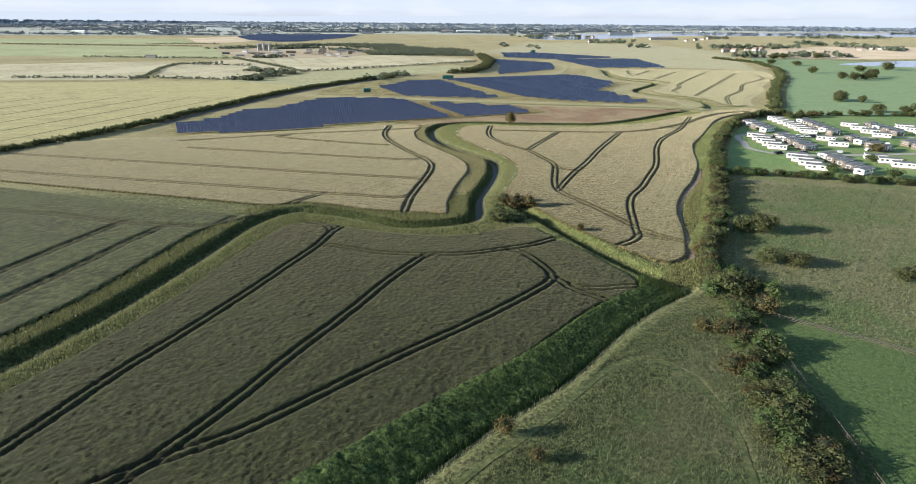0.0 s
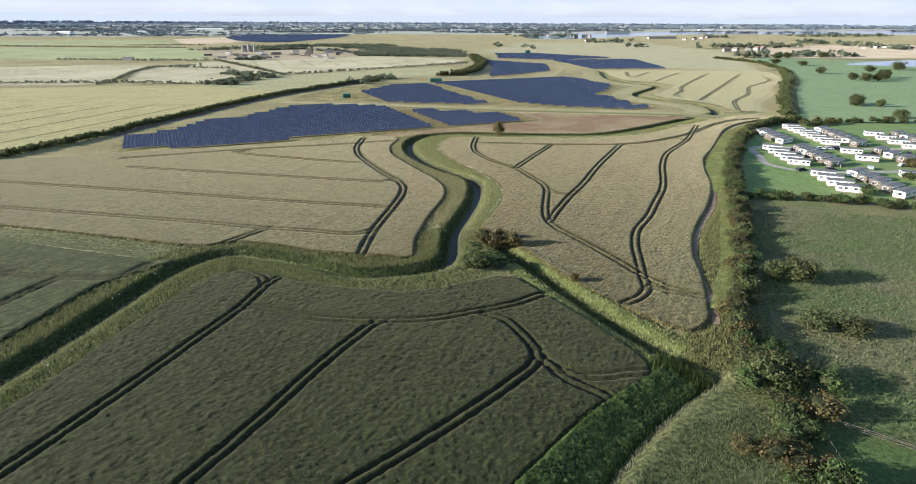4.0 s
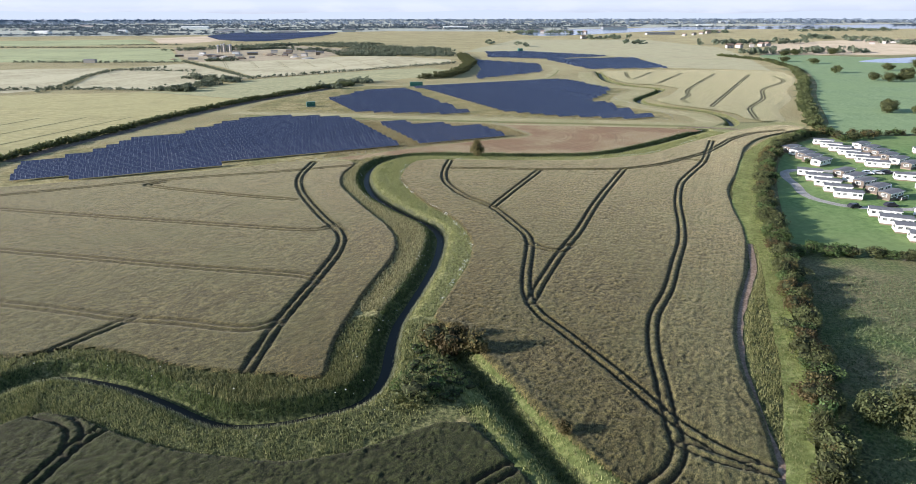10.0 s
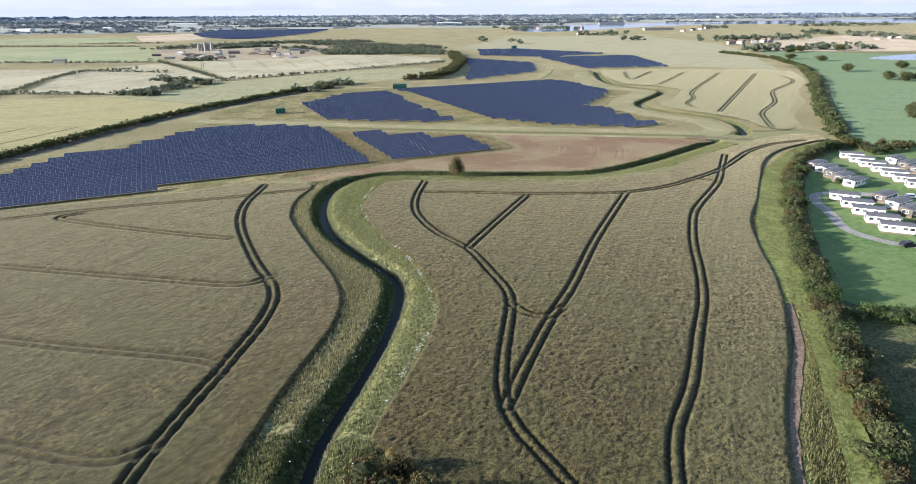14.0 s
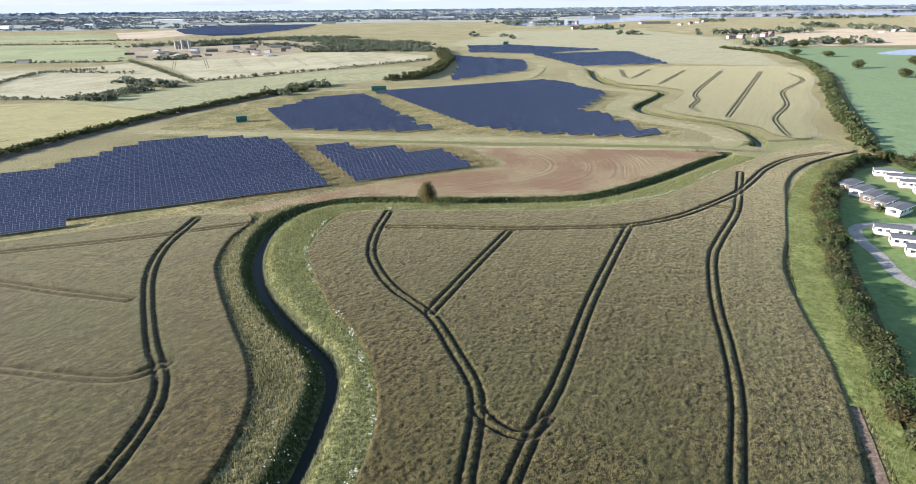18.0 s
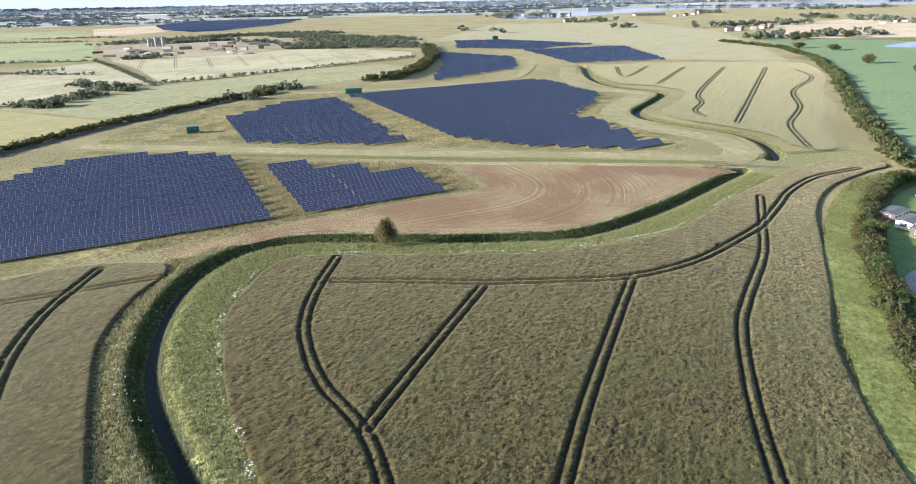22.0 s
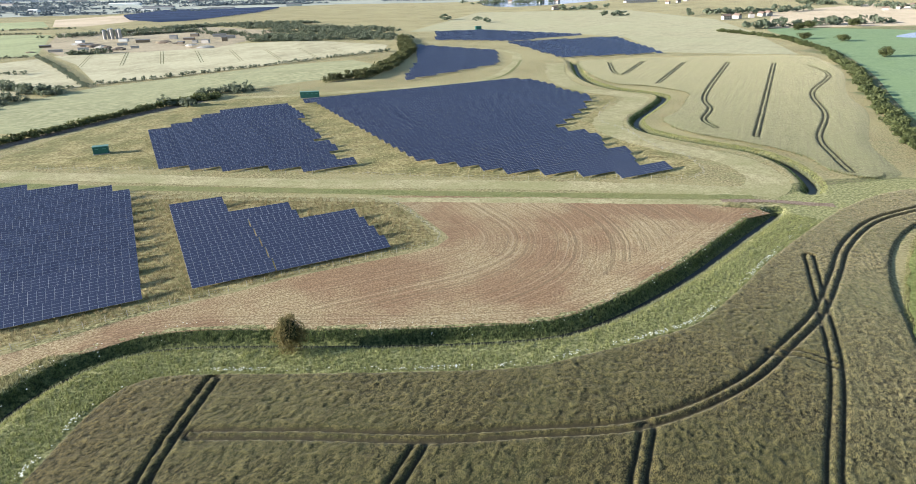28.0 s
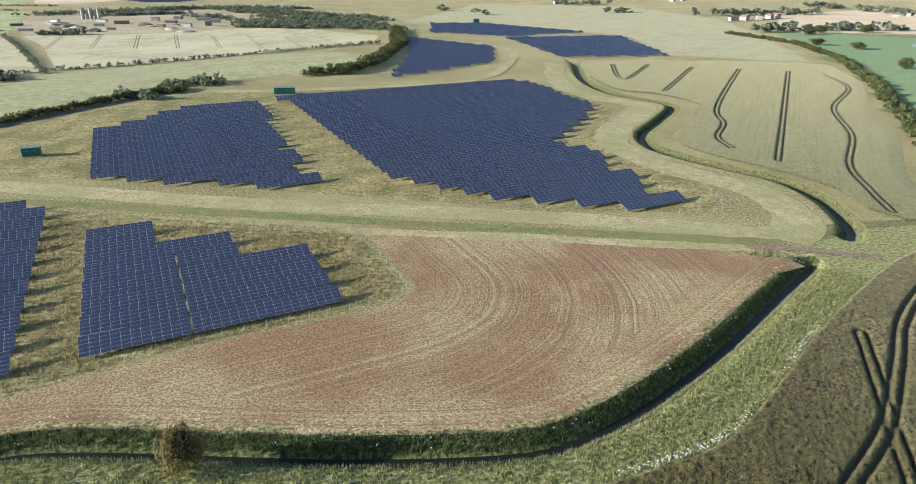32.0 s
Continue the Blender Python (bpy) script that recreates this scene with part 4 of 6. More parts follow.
# ---- trees and hedges ----
def core_grid(seed, n=4):
    """The filler inside a crown, coloured dark as its inner shade: a lumpy ball of quads."""
    r = np.random.RandomState(seed)
    k = r.normal(size=(5, 3)) * 2.6
    ph = r.uniform(0, math.tau, 5)
    t = np.linspace(-1, 1, n + 1)
    A, B = np.meshgrid(t, t)
    V, F = [], []
    ids = np.arange((n + 1) ** 2).reshape(n + 1, n + 1)
    quad = np.stack([ids[:-1, :-1], ids[:-1, 1:], ids[1:, 1:], ids[1:, :-1]], -1).reshape(-1, 4)
    for ax in range(3):
        for s in (-1, 1):
            p = np.stack([A, B, np.full(A.shape, float(s))], -1).reshape(-1, 3)
            p = np.roll(p, ax, 1)
            F.append((quad if s > 0 else quad[:, ::-1]) + len(V) * (n + 1) ** 2)
            V.append(p / np.linalg.norm(p, axis=1)[:, None])
    V = np.concatenate(V)
    V = V * (0.52 + 0.10 * np.sin(V @ k.T + ph).mean(1) * 2)[:, None]
    return V, np.concatenate(F)


def crown_mesh(seed, blobs, leaves, rx, rz, leaf, mat, low=0.15, core=0, cone=0.0):
    """A ragged crown of many small leaf clumps round some dozens of boughs."""
    r = np.random.RandomState(seed)
    c = r.normal(size=(blobs, 3))
    c /= np.linalg.norm(c, axis=1)[:, None]
    c *= r.uniform(0.35, 0.78, (blobs, 1))
    rad = r.uniform(0.22, 0.42, blobs)
    b = r.randint(0, blobs, leaves)
    d = r.normal(size=(leaves, 3))
    d /= np.linalg.norm(d, axis=1)[:, None]
    p = c[b] + d * (rad[b] * r.uniform(0.75, 1.08, leaves))[:, None]
    keep = np.linalg.norm(p, axis=1) > 0.3
    p, d = p[keep], d[keep]
    p[:, 2] = p[:, 2] * 0.5 + 0.5
    p *= (rx, rx, rz * (1 - low))
    p[:, 2] += rz * low
    n = d + r.normal(size=d.shape) * 0.38
    n /= np.linalg.norm(n, axis=1)[:, None]
    t = np.cross(n, r.normal(size=n.shape))
    t /= np.linalg.norm(t, axis=1)[:, None]
    q = np.cross(n, t)
    s = (leaf * r.uniform(0.5, 1.4, len(p)))[:, None]
    V = np.stack([p - t * s, p - q * s * 0.6 + n * s * 0.15, p + t * s, p + q * s * 0.6 + n * s * 0.15], 1).reshape(-1, 3)
    F = np.arange(len(p) * 4).reshape(-1, 4)
    if core:
        cv, cf = core_grid(seed, core)
        cv = cv * (rx, rx, rz * 0.5 * (1 - low)) + (0, 0, rz * (0.5 + 0.5 * low))
        F = np.vstack([F, cf + len(V)])
        V = np.vstack([V, cv])
    if cone:
        V[:, :2] *= (1.1 - cone * np.clip(V[:, 2] / rz, 0, 1.1))[:, None]
    me = mesh_from("crown", V, F, mat)
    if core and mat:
        # the inner ball gets the painted crown shade
        me.materials.append(M["shade_core"])
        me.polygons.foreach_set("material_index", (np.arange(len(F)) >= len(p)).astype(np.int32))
    return me


def trunk_mesh(seed, h, rad):
    r = random.Random(seed)
    bm = bmesh.new()
    def limb(a, b, ra, rb):
        d = b - a
        m = Matrix.Translation((a + b) / 2) @ d.to_track_quat("Z", "Y").to_matrix().to_4x4()
        bmesh.ops.create_cone(bm, cap_ends=True, segments=7, radius1=ra, radius2=rb, depth=d.length, matrix=m)
    top = Vector((r.uniform(-0.2, 0.2), r.uniform(-0.2, 0.2), h * 0.45))
    limb(Vector((0, 0, -0.3)), top, rad, rad * 0.7)
    for i in range(5):
        a = i * math.tau / 5 + r.uniform(-0.4, 0.4)
        limb(top * r.uniform(0.6, 1.0), top + Vector((math.cos(a) * h * 0.28, math.sin(a) * h * 0.28, h * r.uniform(0.15, 0.35))), rad * 0.55, rad * 0.15)
    me = bpy.data.meshes.new("trunk")
    bm.to_mesh(me)
    bm.free()
    me.materials.append(M["bark"])
    return me


PLANTS = {}


def plant_mesh(kind, variant):
    key = (kind, variant)
    if key not in PLANTS:
        mat = {"brown": M["leaf_brown"], "green": M["leaf_green"], "cone": M["leaf_brown"]}.get(kind, M["leaf"])
        size = dict(big=(40, 2400, 0.20), cone=(60, 6000, 0.12)).get(kind, (30, 850, 0.245))
        PLANTS[key] = (crown_mesh(hash_of(kind) + variant, size[0], size[1], 3.0, 4.5, size[2], mat, 0.02, 4, 0.7 if kind == "cone" else 0.0), trunk_mesh(variant, 4.5, 0.14))
    return PLANTS[key]


def hash_of(word):
    return sum(ord(ch) * (i + 3) for i, ch in enumerate(word)) % 1000


rng = random.Random(4)


def shrub(x, y, r, h, kind="olive", label="", name="shrub", category="shrub", group=""):
    """A shrub or small tree: crown radius r, height h, standing on the ground."""
    crown_me, trunk_me = plant_mesh(kind, rng.randrange(4))
    o = new(name)
    o.matrix_world = Matrix.Translation((x, y, ground_at(x, y) - 0.05)) @ Matrix.Rotation(rng.uniform(0, math.tau), 4, "Z") @ Matrix.Diagonal((r / 3.0, r / 3.0, h / 4.5, 1))
    tagged(o, label or "dense olive-green shrub with a ragged crown", category, group)
    for nm, me in (("trunk", trunk_me), ("crown", crown_me)):
        c = new(nm, me)
        c.parent = o
    return o


def hedge_line(pts, spacing, offset, r, h, kinds, label, group, name="shrub"):
    line = smooth(pts, 1.0)
    d = np.r_[0, np.cumsum(np.linalg.norm(np.diff(line, axis=0), axis=1))]
    s = 0.0
    while s < d[-1]:
        x, y = np.interp(s, d, line[:, 0]), np.interp(s, d, line[:, 1])
        a = rng.uniform(0, math.tau)
        o = rng.uniform(0, offset)
        shrub(x + o * math.cos(a), y + o * math.sin(a), rng.uniform(*r), rng.uniform(*h), rng.choice(kinds), label, name, "shrub", group)
        s += spacing * rng.uniform(0.7, 1.3)


def far_hedge(name, lines, r, h, spacing, label, mat=None, seed=1, leaf=0.7, each=70):
    """A hedge or wood too far off to count: many leaf clumps in one mesh."""
    rr = np.random.RandomState(seed)
    out = []
    base = [np.array([v.co for v in crown_mesh(seed * 7 + i, 7, each, 1.0, 1.0, leaf / r[1], None, 0.0).vertices]) for i in range(3)]
    for pts, width in lines:
        line = np.array(pts, float)
        d = np.r_[0, np.cumsum(np.linalg.norm(np.diff(line, axis=0), axis=1))]
        n = max(2, int(d[-1] / spacing))
        for s in np.linspace(0, d[-1], n) + rr.uniform(-0.4, 0.4, n) * spacing:
            x, y = np.interp(s, d, line[:, 0]) + rr.uniform(-width, width), np.interp(s, d, line[:, 1]) + rr.uniform(-width, width)
            b = base[rr.randint(3)]
            a = rr.uniform(0, math.tau)
            ca, sa = math.cos(a), math.sin(a)
            q = np.stack([b[:, 0] * ca - b[:, 1] * sa, b[:, 0] * sa + b[:, 1] * ca, b[:, 2]], 1)
            rad = rr.uniform(*r)
            out.append(q * (rad, rad, rr.uniform(*h)) + (x, y, -0.2))
    V = np.concatenate(out)
    return tagged(new(name, mesh_from(name, V, np.arange(len(V)).reshape(-1, 4), mat or M["leaf"])), label, "hedge", kind="stuff")


hedge_line(HEDGE_EAST, 1.75, 2.6, (2.0, 3.5), (2.8, 5.0), ["olive", "olive", "olive", "brown", "green"], "dense olive shrub of the field-edge hedge", "shrubs of the east hedge")
hedge_line([(104, 237), (118, 234), (137, 229), (154, 223), (175, 219), (230, 207)], 2.6, 2.0, (2.0, 3.4), (2.5, 4.0), ["olive", "green"], "dark green shrub of the belt below the lodges", "shrubs of the lodge belt")
far_hedge("north_hedge", [([(207, 416), (223, 446), (253, 512), (281, 569), (332, 664), (382, 783), (404, 885), (380, 985)], 3.0)], (2.4, 4.2), (2.6, 4.8), 2.0, "long olive hedge between wheat and golf course", seed=3, leaf=0.75, each=150)
far_hedge("west_hedge", [([(-215, 240), (-195, 290), (-177, 342), (-171, 380), (-162, 415), (-151, 464), (-134, 518), (-108, 575), (-80, 628)], 1.3), ([(-84, 618), (-76, 626), (-70, 632), (-80, 630), (-72, 622), (-78, 628), (-68, 626)], 3.0)], (2.2, 3.4), (2.2, 4.0), 0.9, "dark hedge behind the solar farm", seed=5, leaf=0.65, each=68)
far_hedge("curved_hedge", [([(-14, 682), (8, 692), (25, 747), (36, 845), (27, 974)], 4.0)], (4.0, 6.5), (4.5, 7.5), 1.6, "dark hedge curving round a field", seed=7, leaf=0.8, each=110)

hedge_line([(64, 130), (59, 116), (55, 100), (53, 88), (50, 76), (47, 64), (45, 50)], 1.15, 4.0, (2.0, 3.4), (2.0, 3.6), ["olive", "green", "green", "olive", "green", "brown"], "leafy shrub at the edge of the meadow", "shrubs of the meadow edge")

# ---- single bushes and trees ----
for x, y, r, h, k in ((16, 186.5, 3.6, 5.4, "brown"), (20.5, 185.5, 3.4, 5.0, "brown"), (12.5, 189, 3.2, 4.8, "brown"), (17, 191, 2.6, 4.2, "brown"), (10, 169.5, 4.2, 4.8, "olive"), (8, 173, 2.6, 3.4, "green"), (13, 172, 2.2, 3.0, "green")):
    shrub(x, y, r, h, k, "hawthorn bush on the bend of the ditch", "bush", "bush", "bushes at the ditch bend")
shrub(33, 161, 1.6, 2.8, "brown", "small brownish bush in the wheat edge", "bush", "bush")
shrub(26.5, 352.5, 4.4, 8.6, "cone", "lone dark tree standing in the ditch", "tree", "tree")
for x, y, r, h, k in ((87, 162.5, 4.6, 6.4, "big"), (81.5, 164, 3.6, 5.2, "big"), (77.6, 138, 3.6, 4.4, "big"), (83.6, 136, 3.9, 4.2, "big"), (105.8, 126.5, 3.6, 4.4, "olive"),
                      (59, 117.5, 4.6, 5.6, "big"), (63.5, 118.5, 3.6, 5.0, "big"), (55, 116, 3.2, 4.2, "green"), (68, 116, 3.4, 4.4, "green"), (63, 108.5, 3.5, 4.4, "brown"), (58.5, 109, 2.4, 3.4, "brown"), (50.6, 98, 2.9, 3.8, "brown"), (47, 100, 2.2, 3.0, "brown"),
                      (56.6, 92.5, 3.4, 4.4, "green"), (53.5, 90, 2.6, 3.6, "green"), (46.4, 84.5, 2.7, 3.4, "brown"), (49.4, 81.5, 2.9, 3.2, "green"), (51.4, 70.5, 3.0, 3.6, "olive"), (47.5, 74, 2.4, 3.0, "olive"), (53.5, 76, 2.4, 3.0, "green"), (50, 58.5, 2.8, 3.4, "olive"), (46, 62, 2.6, 3.2, "green"),
                      (4.6, 65.5, 1.8, 3.4, "brown"), (9, 59.5, 1.5, 2.6, "brown")):
    shrub(x, y, r, h, k, {"brown": "brownish hawthorn bush in rough meadow", "big": "broad grey-green willow bush in the meadow"}.get(k, "leafy green bush in rough meadow"), "bush", "bush", "bushes of the meadow")


# ---- tramlines of the olive field ----
for k in range(9):
    c = -296 - 25 * k
    strip("tramline", [(0.96 * c + 0.27 * q, -0.27 * c + 0.96 * q) for q in (40, 160, 280, 400 - 9 * k)], 0.7, "olive_line", "faint wheel line in an olive crop", 0.09, 0.0, 30 + k)

for k in range(8):
    hx, hy = -262 + 34 * k, 770 - 2 * k
    for dx in (0, 2.4):
        strip("tramline", [(hx + dx + 40 - 0.38 * q, hy + q) for q in (28 + 6 * k, 80, 140 + 2 * k)], 0.28, "olive_line", "thin wheel line across the hay field", 0.10, 0.0, 50 + k)

# ---- green land in the east ----
patch("lodge_lawn", [(109, 244), (120, 241), (140, 235), (175, 226), (232, 215), (330, 230), (330, 392), (260, 398), (214, 396), (190, 388), (174, 372), (154, 343), (136, 308), (122, 276)], M["lawn"], "short green lawn of the holiday park", "lawn", 0.06, 5.0, fill=12.0)
patch("golf_course", [(212, 406), (228, 438), (259, 503), (288, 562), (340, 660), (390, 780), (412, 880), (450, 1000), (560, 960), (640, 860), (700, 700), (640, 520), (480, 410), (330, 398), (260, 402)], M["golf"], "wide mown green of a golf course", "golf course", 0.07, 12.0, fill=25.0)
strip("park_road", [(175, 322), (166, 325), (154, 327), (147, 324), (143, 315), (141, 304), (138, 294), (138, 287), (141, 281), (146, 277), (160, 274), (185, 276), (230, 282)], 1.7, "gravel", "pale gravel loop road of the holiday park", 0.10, 0.03, 12)
strip("park_road_north", [(154, 327), (175, 322), (200, 322), (240, 322)], 1.8, "gravel", "pale gravel road between the lodges", 0.11, 0.03, 13)


M["curtained"], _nt, _p = material("curtained_window", 0.12, 0, 0.5)
_nt.links.new(ramp(_nt, tex_noise(_nt, 1.1, 2), [(0.42, (0.03, 0.035, 0.04)), (0.6, (0.22, 0.22, 0.21))]), _p.inputs["Base Color"])


def box(bm, size, at):
    bmesh.ops.create_cube(bm, size=1, matrix=Matrix.Translation(at) @ Matrix.Diagonal((*size, 1)))


def part(name, bm, mat, parent, label="", bevel=0.0):
    if bevel:
        bmesh.ops.bevel(bm, geom=bm.edges[:], offset=bevel, segments=1, affect="EDGES")
    me = bpy.data.meshes.new(name)
    bm.to_mesh(me)
    bm.free()
    me.materials.append(M[mat] if isinstance(mat, str) else mat)
    ob = new(name, me)
    ob.parent = parent
    if label:
        tagged(ob, label)
    return ob


def one_box(name, size, at, mat, parent, label="", bevel=0.0):
    bm = bmesh.new()
    box(bm, size, at)
    return part(name, bm, mat, parent, label, bevel)


def gable(name, length, width, z, rise, over, mat, parent, label="", thick=0.12):
    """A low ridge roof with overhang, as a solid."""
    bm = bmesh.new()
    a, b = length / 2 + over, width / 2 + over
    drop = -rise * over / (width / 2)
    prof = [(-b, z + drop), (0, z + rise), (b, z + drop), (b, z + drop - thick), (0, z + rise - thick), (-b, z + drop - thick)]
    ends = [[bm.verts.new((x, y, h)) for y, h in prof] for x in (-a, a)]
    bm.faces.new(ends[0])
    bm.faces.new(ends[1][::-1])
    for i in range(6):
        j = (i + 1) % 6
        bm.faces.new((ends[0][j], ends[0][i], ends[1][i], ends[1][j]))
    bmesh.ops.recalc_face_normals(bm, faces=bm.faces[:])
    return part(name, bm, mat, parent, label)


def make_lodge(deck):
    t = new("holiday_lodge")
    tagged(t, "holiday lodge with white windows, shade-darkened walls and a grey low-pitched roof" if deck else "white holiday lodge with a grey low-pitched roof", "lodge", "lodges of the holiday park")
    one_box("skirt", (7.9, 3.8, 0.5), (0, 0, 0.25), "timber", t)
    bm = bmesh.new()
    box(bm, (8.3, 4.0, 2.2), (0, 0, 1.6))
    for s in (-1, 1):
        tri = [bm.verts.new((s * 4.15, y, z)) for y, z in ((-2.0, 2.7), (2.0, 2.7), (0, 2.95))]
        tri2 = [bm.verts.new((s * 4.05, y, z)) for y, z in ((-2.0, 2.7), (2.0, 2.7), (0, 2.95))]
        bm.faces.new(tri)
        bm.faces.new(tri2[::-1])
    # one lodge type has its walls darkened in colour, as if in shade
    part("wall", bm, "clad" if deck else "white", t)
    gable("roof", 8.3, 4.0, 2.72, 0.28, 0.3, "roof", t, "dark grey sheet roof")
    for s in (-1, 1):
        one_box("fascia", (8.9, 0.05, 0.13), (0, s * 2.33, 2.6), "white", t)
    for x in (-3.1, -1.2, 1.7, 3.3):
        for s in (-1, 1):
            w = one_box("window", (1.45, 0.06, 1.15), (0, s * 0.015, 0), "white", t)
            w.location = (x, s * 2.0, 1.8)
            one_box("pane", (1.05, 0.05, 0.72), (0, s * 0.035, 0), "curtained", w)
    for s in (-1, 1):
        w = one_box("window", (0.06, 1.9, 1.1), (s * 0.015, 0, 0), "white", t)
        w.location = (s * 4.15, 0, 1.75)
        one_box("pane", (0.05, 1.7, 0.95), (s * 0.035, 0, 0), "curtained", w)
    d = one_box("door", (0.9, 0.06, 1.95), (0.4, -2.03, 1.5), "white", t)
    if deck:
        one_box("deck", (4.4, 1.8, 0.12), (1.8, -2.9, 0.5), "timber", t)
        for x in (-0.3, 3.9):
            one_box("rail_post", (0.09, 0.09, 1.5), (x, -3.75, 0.8), "white", t)
        one_box("handrail", (4.4, 0.08, 0.08), (1.8, -3.75, 1.5), "white", t)
    return t


lodge_a, lodge_b = make_lodge(True), make_lodge(False)
LODGE_COLUMNS = (((168, 362), (167, 336), 5, 32), ((191, 377), (188, 332), 7, -22), ((204, 369), (200, 330), 6, 32), ((153, 318), (150, 287), 5, -24), ((166, 318), (164, 287), 5, 32), ((149, 267), (146, 244), 4, -24),
                 ((163, 268), (162, 238), 5, 32), ((186, 311), (184, 296), 2, -22), ((200, 312), (200, 286), 4, 32), ((224, 356), (222, 322), 4, -22), ((237, 356), (235, 330), 4, 32), ((184, 266), (186, 250), 3, -22), ((222, 300), (222, 268), 5, 32), ((236, 300), (236, 268), 4, -22), ((204, 262), (204, 246), 3, 32), ((252, 350), (250, 322), 4, -22), ((266, 350), (264, 322), 4, 32), ((251, 300), (250, 268), 5, 32), ((265, 300), (264, 268), 4, -22), ((222, 256), (224, 240), 3, -22), ((240, 256), (241, 240), 3, 32))
lodge_sites = []
for (x0, y0), (x1, y1), n, turn in LODGE_COLUMNS:
    for i in range(n):
        f = i / max(1, n - 1)
        lodge_sites.append((x0 + f * (x1 - x0) + rng.uniform(-0.3, 0.3), y0 + f * (y1 - y0) + rng.uniform(-0.3, 0.3), turn + rng.uniform(-3, 3)))
for i, (x, y, turn) in enumerate(lodge_sites):
    m = Matrix.Translation((x, y, ground_at(x, y) - 0.02)) @ Matrix.Rotation(math.radians(turn), 4, "Z")
    if i < 2:
        (lodge_a, lodge_b)[i].matrix_world = m
    else:
        # lodges turned from the sun mostly get the walls painted dark for shade
        copy_thing(lodge_a if turn > 0 and i % 4 else lodge_b, m)


def make_car(paint):
    t = new("car")
    tagged(t, {"white": "white", "dark": "dark", "silver": "silver"}[paint] + " hatchback car parked beside the lodges", "car", "cars in the holiday park")
    bm = bmesh.new()
    prof = [(-2.1, 0.3), (2.1, 0.3), (2.1, 0.75), (1.2, 0.9), (0.5, 1.42), (-1.2, 1.45), (-2.0, 0.95)]
    sides = [[bm.verts.new((x, s * 0.86, z)) for x, z in prof] for s in (-1, 1)]
    bm.faces.new(sides[0])
    bm.faces.new(sides[1][::-1])
    for i in range(len(prof)):
        j = (i + 1) % len(prof)
        bm.faces.new((sides[0][j], sides[0][i], sides[1][i], sides[1][j]))
    bmesh.ops.recalc_face_normals(bm, faces=bm.faces[:])
    part("body", bm, plain("car_paint_" + paint, {"white": (0.7, 0.7, 0.7), "dark": (0.03, 0.03, 0.04), "silver": (0.4, 0.41, 0.42)}[paint], 0.3), t, bevel=0.05)
    one_box("windscreen", (0.05, 1.4, 0.6), (0.88, 0, 1.16), "glass", t).rotation_euler = (0, 0, 0)
    for s in (-1, 1):
        one_box("side_window", (1.6, 0.04, 0.36), (-0.35, s * 0.87, 1.18), "glass", t)
        for x in (-1.3, 1.3):
            bm = bmesh.new()
            bmesh.ops.create_cone(bm, cap_ends=True, segments=14, radius1=0.31, radius2=0.31, depth=0.2, matrix=Matrix.Translation((x, s * 0.8, 0.31)) @ Matrix.Rotation(math.pi / 2, 4, "X"))
            part("wheel", bm, plain("tyre_rubber", (0.02, 0.02, 0.02), 0.9) if "tyre_rubber" not in bpy.data.materials else bpy.data.materials["tyre_rubber"], t)
    return t


cars = {k: make_car(k) for k in ("white", "dark", "silver")}
for i, (x, y, k, a) in enumerate(((145.5, 276, "dark", 10), (177, 320, "white", -20), (181, 320, "silver", -20), (172, 300, "white", 60), (185, 321, "dark", -15), (158, 277, "dark", 0), (176, 280, "silver", 70), (211, 300, "white", 60), (212, 310, "dark", 60), (193, 285, "silver", 10))):
    m = Matrix.Translation((x, y, ground_at(x, y) + 0.1)) @ Matrix.Rotation(math.radians(a), 4, "Z")
    if i in (0, 1, 2):
        cars[k].matrix_world = m
    else:
        copy_thing(cars[k], m)
for x, y, r, h, k in ((163, 338, 1.6, 2.4, "green"), (148, 291, 1.2, 3.0, "olive"), (195, 283, 4.0, 5.0, "brown"), (180, 262, 3.0, 3.6, "green"), (212, 388, 4.0, 4.5, "olive"), (222, 392, 4.4, 5.0, "brown"), (205, 385, 3.2, 3.6, "green"), (150, 240, 3.5, 4.0, "green"), (170, 231, 4.0, 4.6, "green")):
    shrub(x, y, r, h, k, "small garden tree between the lodges", "tree", "tree", "trees of the holiday park")


hedge_line([(205, 392), (232, 399), (262, 401), (300, 402), (340, 405)], 5.0, 3.0, (2.2, 4.2), (2.5, 4.5), ["olive", "green", "brown"], "garden shrub behind the lodges", "shrubs behind the lodges")


# ---- golf trees ----
def big_tree(x, y, r, h, label="round dark oak tree standing on mown grass"):
    o = shrub(x, y, r, h, "big", label, "tree", "tree", "trees of the golf course")
    return o


